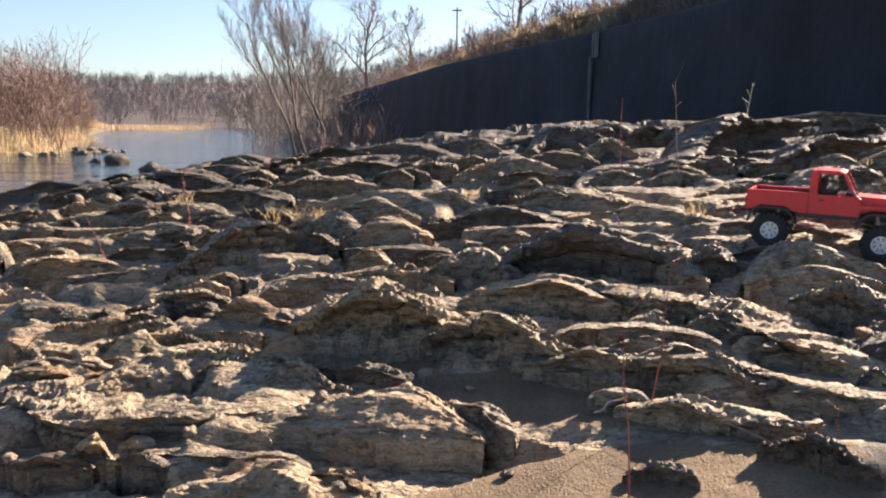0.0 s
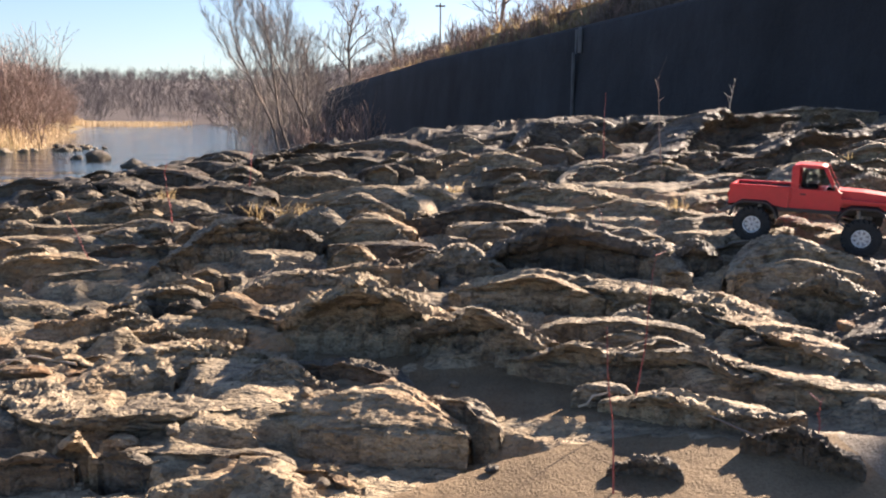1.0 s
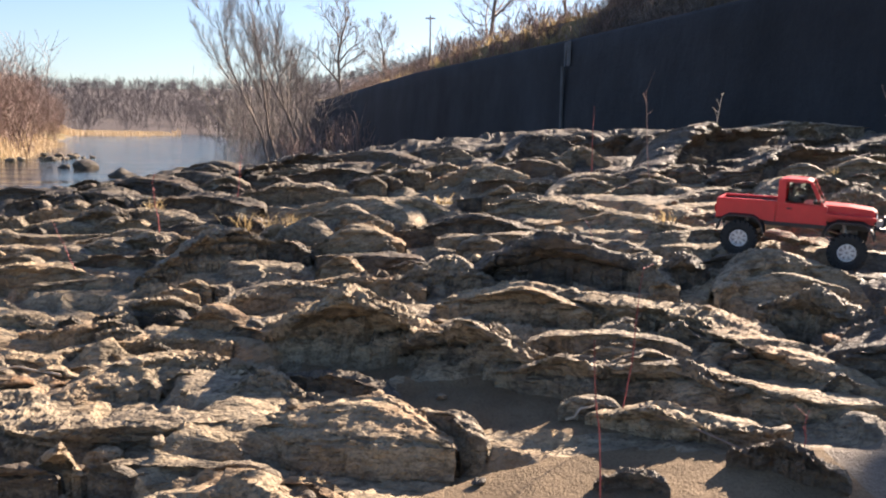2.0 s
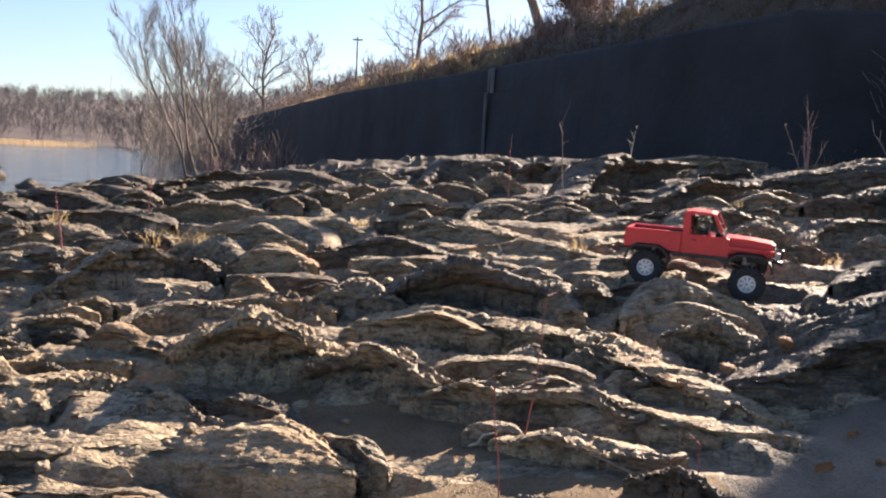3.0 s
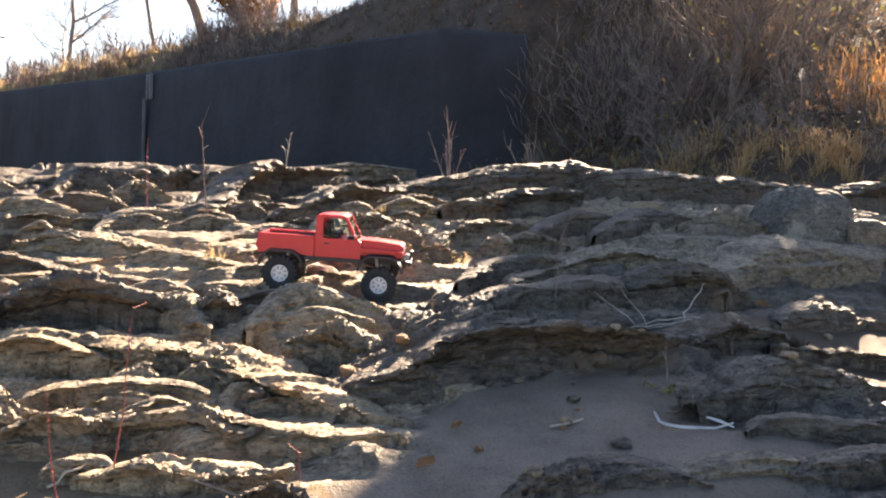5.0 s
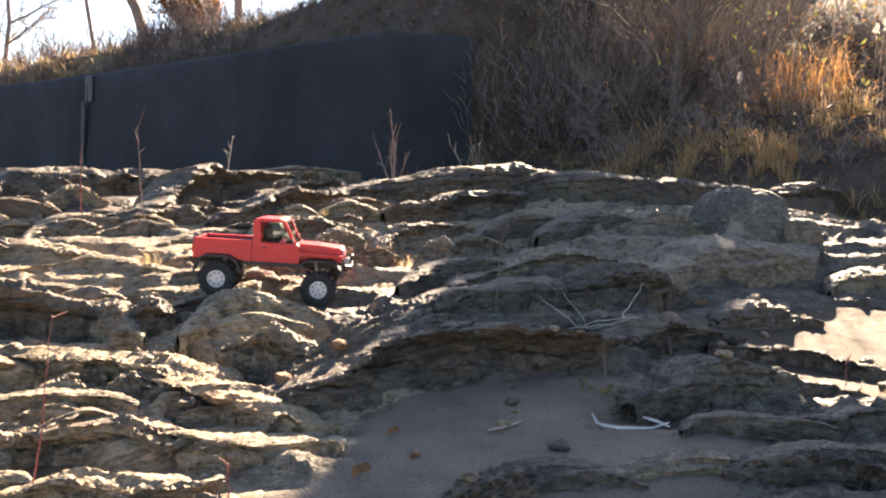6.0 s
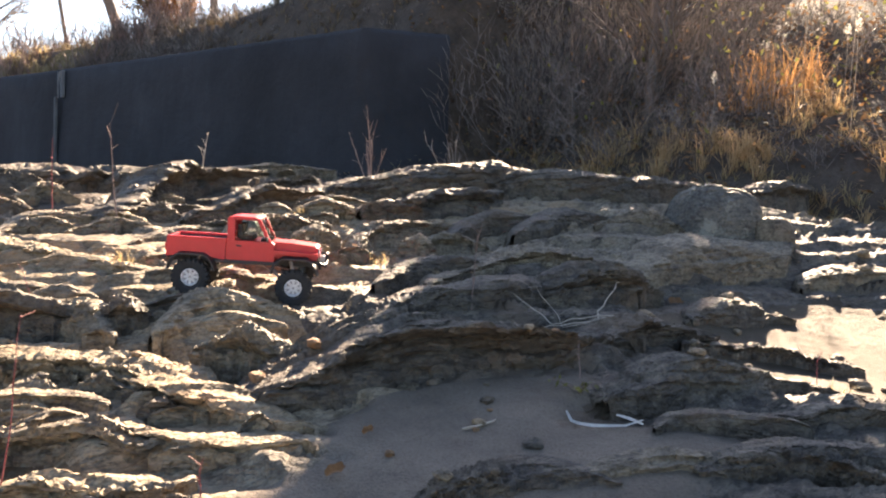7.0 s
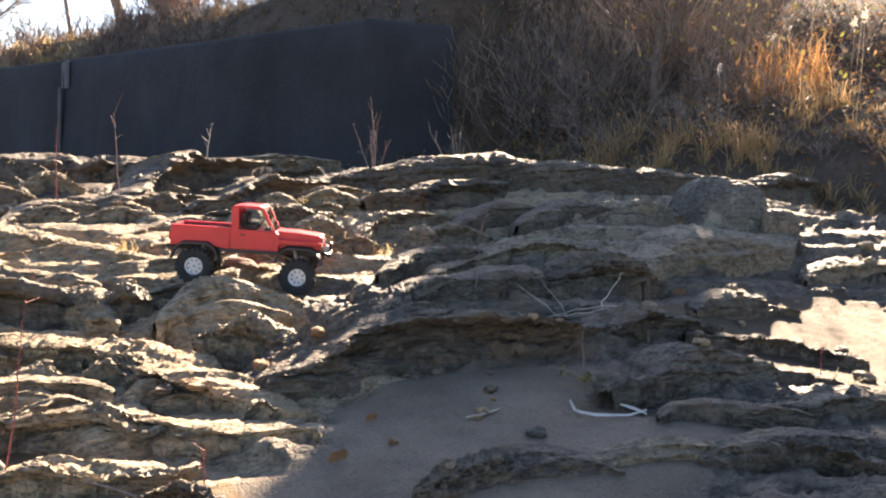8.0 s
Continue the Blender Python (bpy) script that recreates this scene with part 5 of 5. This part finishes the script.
        bm = bmesh.new()
        box(bm, -0.018, side * 0.0940, 0.150, 0.016, 0.004, 0.005)
        part("door_handle", bm, BLACK, door, bevel=0.001)
        bm = bmesh.new()
        box(bm, 0.074, side * 0.103, 0.178, 0.006, 0.018, 0.014)
        rod(bm, (0.074, side * 0.088, 0.166), (0.074, side * 0.100, 0.174), 0.002)
        part("wing_mirror", bm, BLACK, truck, bevel=0.0015)
        bm = bmesh.new()
        box(bm, 0.012, side * 0.090, 0.096, 0.21, 0.012, 0.012)
        part("rock_slider", bm, BLACK, truck, bevel=0.002)
        bm = bmesh.new()
        box(bm, 0.004, side * 0.04, 0.176, 0.04, 0.05, 0.018)
        box(bm, -0.02, side * 0.04, 0.196, 0.016, 0.05, 0.05)
        part("seat", bm, BLACK, truck, bevel=0.004)
    bm = bmesh.new()
    box(bm, -0.052, 0, 0.204, 0.0015, 0.15, 0.042)
    part("rear_window", bm, glass_m, truck)
    bm = bmesh.new()
    box(bm, 0.066, 0, 0.171, 0.03, 0.16, 0.012)
    part("dashboard", bm, BLACK, truck, bevel=0.003)
    # bonnet, wings and grille
    bm = bmesh.new()
    prism(bm, [(0.088, 0.112), (0.238, 0.112), (0.240, 0.152), (0.232, 0.159), (0.16, 0.166), (0.088, 0.168)], -0.066, 0.066)
    part("bonnet", bm, RED, truck, bevel=0.009)
    for side in (-1, 1):
        bm = bmesh.new()
        prism(bm, [(0.095, 0.112), (0.105, 0.130), (0.236, 0.130), (0.242, 0.124), (0.242, 0.137), (0.095, 0.142)], side * 0.062, side * 0.096)
        part("front_wing", bm, RED, truck, bevel=0.002)
        bm = bmesh.new()
        lathe(bm, [(0.0001, 0.0), (0.006, 0.0015), (0.0105, 0.004), (0.012, 0.009)], 20)
        bmesh.ops.transform(bm, matrix=pose(0.2475, side * 0.047, 0.139, 0, 0, 90) @ pose(0, 0, 0, 0, 0, 0), verts=bm.verts)
        part("headlight", bm, LAMP, truck, "round clear headlight", shade_smooth=True)
    bm = bmesh.new()
    box(bm, 0.240, 0, 0.134, 0.006, 0.122, 0.040)
    grille = part("grille", bm, BLACK, truck, bevel=0.002)
    for k in range(7):
        bm = bmesh.new()
        box(bm, 0.2445, -0.027 + k * 0.009, 0.134, 0.003, 0.0045, 0.03)
        part("grille_bar", bm, RED, grille)
    # bumpers
    bm = bmesh.new()
    rod(bm, (0.266, -0.075, 0.098), (0.266, 0.075, 0.098), 0.0075)
    for side in (-1, 1):
        rod(bm, (0.266, side * 0.03, 0.098), (0.27, side * 0.03, 0.132), 0.004)
        rod(bm, (0.22, side * 0.035, 0.098), (0.266, side * 0.035, 0.098), 0.005)
        rod(bm, (0.266, side * 0.075, 0.098), (0.25, side * 0.095, 0.104), 0.006)
    rod(bm, (0.27, -0.03, 0.132), (0.27, 0.03, 0.132), 0.004)
    part("front_bumper", bm, BLACK, truck)
    bm = bmesh.new()
    rod(bm, (0.258, -0.024, 0.113), (0.258, 0.024, 0.113), 0.010, sides=14)
    box(bm, 0.258, 0.028, 0.113, 0.022, 0.006, 0.022)
    box(bm, 0.258, -0.028, 0.113, 0.022, 0.006, 0.022)
    part("winch", bm, STEEL, truck)
    bm = bmesh.new()
    rod(bm, (-0.262, -0.07, 0.098), (-0.262, 0.07, 0.098), 0.0065)
    for side in (-1, 1):
        rod(bm, (-0.262, side * 0.035, 0.098), (-0.22, side * 0.035, 0.098), 0.005)
    part("rear_bumper", bm, BLACK, truck)
    # running gear
    for side in (-1, 1):
        bm = bmesh.new()
        box(bm, -0.005, side * 0.034, 0.094, 0.47, 0.008, 0.016)
        part("chassis_rail", bm, BLACK, truck)
        for fx in (-1, 1):
            wz = low[fx, side]
            bm = bmesh.new()
            rod(bm, (fx * half, side * 0.05, wz + 0.005), (fx * (half - 0.02), side * 0.045, 0.118), 0.0065, sides=10)
            rod(bm, (fx * half, side * 0.05, wz + 0.002), (fx * (half - 0.02), side * 0.045, 0.118), 0.003, sides=8)
            part("shock_absorber", bm, STEEL, truck)
            bm = bmesh.new()
            rod(bm, (fx * half, side * 0.042, wz - 0.008), (fx * 0.05, side * 0.03, 0.088), 0.0035)
            part("suspension_link", bm, STEEL, truck)
    for fx in (-1, 1):
        bm = bmesh.new()
        rod(bm, (fx * half, -track + 0.012, low[fx, -1]), (fx * half, track - 0.012, low[fx, 1]), 0.008, sides=12)
        box(bm, fx * half, 0.012, (low[fx, 1] + low[fx, -1]) / 2, 0.034, 0.034, 0.034)
        part("axle", bm, BLACK, truck, bevel=0.002)
        bm = bmesh.new()
        rod(bm, (fx * (half - 0.015), 0.012, (low[fx, 1] + low[fx, -1]) / 2), (fx * 0.02, 0.0, 0.088), 0.004)
        part("driveshaft", bm, STEEL, truck)
    bm = bmesh.new()
    box(bm, 0, 0, 0.094, 0.09, 0.05, 0.022)
    part("gearbox", bm, BLACK, truck, bevel=0.003)
    return truck


# ---------------------------------------------------------------- small things on the rocks
bpy.context.view_layer.update()


def tube(name, line, sides=6):
    """One continuous rod through rows of (x, y, z, radius)."""
    line = np.array(line, float)
    way = np.gradient(line[:, :3], axis=0)
    way /= np.linalg.norm(way, axis=1, keepdims=True)
    e1 = np.cross(way, np.where(np.abs(way[:, 2:3]).mean() < 0.7, (0.0, 0.0, 1.0), (1.0, 0.0, 0.0)))
    e1 /= np.linalg.norm(e1, axis=1, keepdims=True)
    e2 = np.cross(way, e1)
    th = (2 * np.pi * np.arange(sides) / sides)[None, :, None]
    V = line[:, None, :3] + line[:, None, 3:] * (e1[:, None] * np.cos(th) + e2[:, None] * np.sin(th))
    return grid_mesh(name, V, wrap=True)


def sapling(name, x, y, height, seed, label, mat, lean=(0, 0), r=0.0017, twigs=2, stems=1, group="bare saplings"):
    """A thin leafless shoot with a few buds and side twigs."""
    rng = np.random.default_rng(seed)
    z = surface(x, y)
    root = tagged(new(name), label, "sapling", group)
    root.location = (x, y, z)
    side = []
    for k in range(stems):
        line = []
        p = np.array((rng.normal(0, 0.01) * (stems > 1), rng.normal(0, 0.01) * (stems > 1), -0.015))
        way = np.array((lean[0] + rng.normal(0, 0.22) * (k > 0), lean[1] + rng.normal(0, 0.22) * (k > 0), 1.0))
        hh = height * (1 if k == 0 else rng.uniform(0.5, 0.9))
        for i in range(8):
            q = p + (way + rng.normal(0, 0.05, 3)) * hh / 8
            line.append((*p, r * (1 - 0.09 * i)))
            if i > 1 and rng.uniform() < twigs / 6:
                w = rng.normal(0, 0.6, 3) + (0, 0, 1.0)
                e = q + w * hh * 0.13
                side.append((*q, *e, r * 0.5, r * 0.3))
            if i > 1:
                b = rng.normal(0, 1, 3) * 0.8 * r + q
                side.append((*q, *(b + (0, 0, 2.2 * r)), r * 0.8, r * 0.3))
            p = q
        link("stem", tube("stem", line + [(*p, r * 0.25)]), mat, root)
    if side:
        tagged(link("twigs", sticks_mesh("twigs", side, 4), mat, root), kind="stuff")
    return root


toy_truck(1.2115, 2.798, math.atan2(-0.156, 0.297))

sapling("sapling", 0.296, 1.412, 0.29, 1, "thin red leafless sapling growing from sand", REDSTEM, (-0.05, 0.02), twigs=1)
sapling("sapling", 0.395, 1.692, 0.285, 2, "thin red leafless sapling growing from sand", REDSTEM, (0.10, 0.0), twigs=1)
sapling("sapling", 0.66, 1.49, 0.10, 3, "short red leafless shoot between rocks", REDSTEM, (0.02, 0.0), 0.0014, 3)
sapling("sapling", 1.10, 4.10, 0.42, 4, "thin brown leafless shoot in a rock cleft", RUSSET, (-0.12, 0.0), 0.003, 3)
sapling("sapling", 0.86, 4.30, 0.34, 5, "thin red leafless shoot in a rock cleft", REDSTEM, (0.0, 0.0), 0.003, 3)
sapling("sapling", 0.62, 2.95, 0.14, 6, "thin red leafless shoot in a rock cleft", REDSTEM, (-0.3, 0.0), 0.002, 1)
sapling("sapling", -1.05, 3.6, 0.22, 7, "thin red leafless shoot in a rock cleft", REDSTEM, (-0.1, 0.0), 0.003, 3)
sapling("sapling", -0.92, 4.5, 0.22, 8, "thin red leafless shoot in a rock cleft", REDSTEM, (0.1, 0.0), 0.003, 3)
sapling("sapling", -1.25, 3.25, 0.2, 9, "thin red leafless shoot in a rock cleft", REDSTEM, (-0.4, 0.0), 0.002, 1)
sapling("sapling", 2.02, 5.9, 0.32, 10, "bleached forked dead shoot on the rock crest", DRIFT, (0.15, 0.0), 0.006, 3)
sapling("sapling", 1.75, 2.3, 0.26, 11, "thin brown leafless shoot in a rock cleft", RUSSET, (0.1, 0.1), 0.0025, 2)
sapling("sapling", 2.36, 1.52, 0.13, 12, "thin red leafless shoot between rocks", REDSTEM, (0.1, 0.1), 0.0025, 2)
sapling("sapling", 1.62, 1.66, 0.1, 13, "thin brown leafless shoot between rocks", RUSSET, (0.0, 0.1), 0.002, 2)
sapling("bush", 2.86, 5.05, 0.5, 14, "small leafless bush of straight red-brown stems", RUSSET, (-0.1, 0.0), 0.0045, 6, 7, "bare bushes")
sapling("bush", 3.55, 5.05, 0.46, 15, "small leafless bush of pale brown stems", TWIG, (-0.25, 0.0), 0.004, 5, 7, "bare bushes")
sapling("bush", 3.2, 4.9, 0.2, 16, "small leafless bush of pale brown stems", TWIG, (0.25, 0.0), 0.003, 4, 4, "bare bushes")


def lying(name, pts, r, mat, label, category, lift=0.006, seed=0):
    """A stick lying over the rocks, through places in plan."""
    rng = np.random.default_rng(seed)
    pts = [np.array((x, y, surface(x, y) + lift + up)) for x, y, up in pts]
    rows = []
    for k, (a, b) in enumerate(zip(pts, pts[1:])):
        t = np.linspace(0, 1, 5)[:, None]
        line = a * (1 - t) + b * t + rng.normal(0, 0.004, (5, 3)) * np.array([0, 1, 1, 1, 0])[:, None]
        for i in range(4):
            f = 1 - 0.75 * (k + i / 4) / len(pts)
            rows.append((*line[i], r * f))
    o = pts[0]
    rows.append((*pts[-1], r * 0.2))
    rows = [(*(np.array(q[:3]) - o), q[3]) for q in rows]
    ob = link(name, tube(name, rows), mat)
    ob.location = o
    return tagged(ob, label, category)


lying("driftwood_branch", ((1.94, 1.88, 0.0), (1.94, 1.96, 0.012), (1.86, 2.05, 0.03), (1.88, 2.27, 0.05)), 0.0026, DRIFT, "bleached crooked driftwood branch lying on rock", "branch", seed=1)
lying("driftwood_branch", ((1.95, 1.95, 0.0), (2.06, 2.02, 0.05), (2.18, 2.1, 0.09)), 0.0022, DRIFT, "bleached crooked driftwood branch lying on rock", "branch", seed=2)
lying("driftwood_branch", ((1.95, 1.93, 0.0), (1.80, 1.94, 0.012), (1.66, 1.96, 0.01)), 0.0018, DRIFT, "bleached thin driftwood branch lying on rock", "branch", seed=12)
lying("driftwood_branch", ((1.93, 1.90, 0.0), (1.86, 2.0, 0.03), (1.92, 2.2, 0.07)), 0.0015, DRIFT, "bleached thin driftwood branch lying on rock", "branch", seed=13)
lying("stick", ((1.21, 1.555, 0.0), (1.30, 1.56, 0.0)), 0.003, DRIFT, "short pale stick on the wet silt", "stick", seed=3)
lying("stick", ((0.05, 1.34, 0.0), (0.0, 1.40, 0.0), (-0.09, 1.46, 0.0)), 0.0022, DRIFT, "thin pale stick lying beside the sand", "stick", seed=4)
lying("stick", ((0.02, 1.33, 0.0), (-0.06, 1.40, 0.01)), 0.0018, DRIFT, "thin pale stick lying beside the sand", "stick", seed=5)
lying("stick", ((-0.66, 3.75, 0.02), (-0.72, 3.95, 0.05)), 0.004, DRIFT, "pale straw stalk caught on the rocks", "stick", seed=6)
lying("stick", ((0.42, 1.66, 0.0), (0.56, 1.57, 0.01), (0.70, 1.49, 0.0)), 0.003, BARK, "dark thin branch lying on sand", "stick", seed=7)
lying("stick", ((0.30, 1.75, 0.0), (0.36, 1.735, 0.01)), 0.003, DRIFT, "short pale stick against the ledge", "stick", seed=8)
lying("stick", ((-0.85, 2.12, 0.01), (-0.98, 2.16, 0.02), (-1.08, 2.14, 0.01)), 0.003, DRIFT, "pale stick lying on the rock", "stick", seed=9)


def curl(name, pts, width, mat, label, category):
    """A thin curled strip that lies over the ground."""
    bm = bmesh.new()
    rows = []
    n = len(pts)
    o = Vector((pts[0][0], pts[0][1], surface(pts[0][0], pts[0][1])))
    for i, (x, y, up) in enumerate(pts):
        a, b = pts[max(i - 1, 0)], pts[min(i + 1, n - 1)]
        d = Vector((b[0] - a[0], b[1] - a[1], 0)).normalized()
        side = Vector((-d.y, d.x, 0.5)) * width * (0.3 + 0.7 * math.sin(math.pi * (i + 0.4) / (n - 0.2)))
        p = Vector((x, y, max(surface(x + q * d.x, y + q * d.y) for q in (-0.02, 0, 0.02)) + 0.004 + up)) - o
        rows.append([bm.verts.new(p + side * k + Vector((0, 0, 0.25 * width * abs(k) * 2))) for k in (-0.5, 0, 0.5)])
    for p, q in zip(rows, rows[1:]):
        for k in range(2):
            bm.faces.new((p[k], q[k], q[k + 1], p[k + 1]))
    bmesh.ops.solidify(bm, geom=bm.faces[:], thickness=0.0015)
    me = bpy.data.meshes.new(name)
    bm.to_mesh(me)
    bm.free()
    ob = link(name, me, mat)
    ob.location = o
    return tagged(ob, label, category)


PALE = plain("pale_bark_strip", (0.72, 0.7, 0.66), 0.6, 0, 0.15, 40)
STRIP = ((1.452, 1.518, 0.012), (1.440, 1.487, 0.004), (1.438, 1.46, 0.002), (1.452, 1.437, 0.002), (1.475, 1.415, 0.002), (1.50, 1.392, 0.003), (1.527, 1.37, 0.006))
curl("bark_strip", STRIP, 0.0085, PALE, "pale curled bark strip on wet rock", "bark strip")
curl("bark_strip", [(1.507 + 0.005 * k, 1.425 - 0.014 * k, 0.02 - 0.003 * k) for k in range(5)], 0.008, PALE, "short pale curled bark strip on rock", "bark strip")


def weed(x, y, height, seed, label):
    """A low weed: a few drooping stems with broad leaves."""
    rng = np.random.default_rng(seed)
    root = tagged(new("weed"), label, "weed")
    root.location = (x, y, surface(x, y))
    rows, leaves = [], []
    for _ in range(9):
        p, way = np.array((0.0, 0.0, -0.01)), np.array((rng.normal(0, 0.7), rng.normal(0, 0.7), 1.0))
        for i in range(4):
            q = p + way * height / 4
            rows.append((*p, *q, 0.0016, 0.0012))
            if i:
                leaves.append(q + rng.normal(0, 0.006, 3))
            way[2] -= 0.35
            p = q
    tagged(link("stems", sticks_mesh("stems", rows, 4), BARK, root), kind="stuff")
    scatter_leaves("leaves", np.array(leaves), 0.010, seed, OLIVE, "", 0.8, parent=root)


weed(1.565, 1.60, 0.07, 5, "drooping olive-green weed at the foot of the ledge")
DEAD = plain("dead_leaf", (0.3, 0.15, 0.06), 0.8, 0, 0.4, 80)
for x, y, w in ((1.75, 3.1, 0.04), (0.885, 1.50, 0.02), (1.02, 1.62, 0.014), (2.7, 2.35, 0.04)):
    curl("dead_leaf", [(x + 0.02 * k * w / 0.03, y + 0.004 * k, 0.004 + 0.004 * (k % 2)) for k in range(4)], w, DEAD, "curled brown dead leaf on the rock", "leaf")

# loose stones
def stone(x, y, r, seed, look_):
    """A small loose stone."""
    th = np.linspace(0, 2 * np.pi, 20, endpoint=False)[None, :]
    ph = np.linspace(0.001, np.pi - 0.001, 12)[:, None]
    d = np.stack([np.sin(ph) * np.cos(th), np.sin(ph) * np.sin(th), np.cos(ph) * np.ones_like(th)], -1)
    k = 1 + 0.35 * value_noise(d[..., 0] * 1.6 + seed, d[..., 1] * 1.6, d[..., 2] * 1.6, seed) + 0.12 * value_noise(d[..., 0] * 4, d[..., 1] * 4, d[..., 2] * 4 + seed, seed + 1)
    V = d * k[..., None] * np.array((r, r * 0.8, r * 0.55))
    ob = link("stone", grid_mesh("stone", V, wrap=True), ROCK[look_])
    ob.location, ob.rotation_euler = (x, y, surface(x, y) + r * 0.25), (0, 0, seed)
    return tagged(ob, "small loose " + LOOKS[look_] + " stone on the ground", "stone", "loose stones")


stone(0.11, 1.52, 0.014, 1, "dark")
srng = np.random.default_rng(9)
for i in range(70):
    stone(srng.uniform(-0.9, 1.9), srng.uniform(1.3, 2.9), srng.uniform(0.006, 0.022), 20 + i, ("tan", "grey", "dark", "orange")[i % 4])


# stones along the far shore and one in the stream
for i in range(30):
    y = srng.uniform(22, 30)
    x = float(np.interp(y, (15, 24, 27, 50), (-24, -12.8, -11.2, -19.5))) + srng.normal(0.5, 0.5)
    stone(x, y, srng.uniform(0.06, 0.17), 200 + i, ("grey", "dark")[i % 2])
for x, y, r in ((-7.9, 20.6, 0.3), (-8.5, 20.9, 0.18), (-6.0, 17.6, 0.26), (-5.4, 16.2, 0.2), (-5.0, 18.5, 0.3), (-4.4, 17.0, 0.25)):
    stone(x, y, r, int(-100 * x), "dark").location.z = WATER_Z + 0.12 * r


def tuft(x, y, h, seed, n=26):
    """A little clump of dry straw in a rock cleft."""
    rng = np.random.default_rng(seed)
    z = surface(x, y) - 0.01
    ob = blades("straw_tuft", np.full(n, x) + rng.normal(0, 0.03, n), np.full(n, y) + rng.normal(0, 0.02, n), np.full(n, z), h * rng.uniform(0.5, 1.2, n), 0.0035, 1.2, seed, STRAW, "small clump of dry straw in a rock cleft", "straw")
    ob["kind"] = "thing"
    return ob


for i, (x, y, h) in enumerate(((-0.66, 3.85, 0.09), (-0.55, 3.9, 0.07), (-0.72, 3.7, 0.08), (0.60, 2.62, 0.05), (1.72, 3.05, 0.07), (1.80, 3.0, 0.06), (2.42, 1.5, 0.05), (0.95, 3.3, 0.05), (-1.3, 4.3, 0.08), (1.9, 3.9, 0.08), (0.1, 4.1, 0.06))):
    tuft(x, y, h, 900 + i)

for i in range(60):
    stone(srng.uniform(2.3, 4.0), srng.uniform(1.3, 2.4), srng.uniform(0.008, 0.04), 400 + i, ("grey", "dark", "tan")[i % 3])
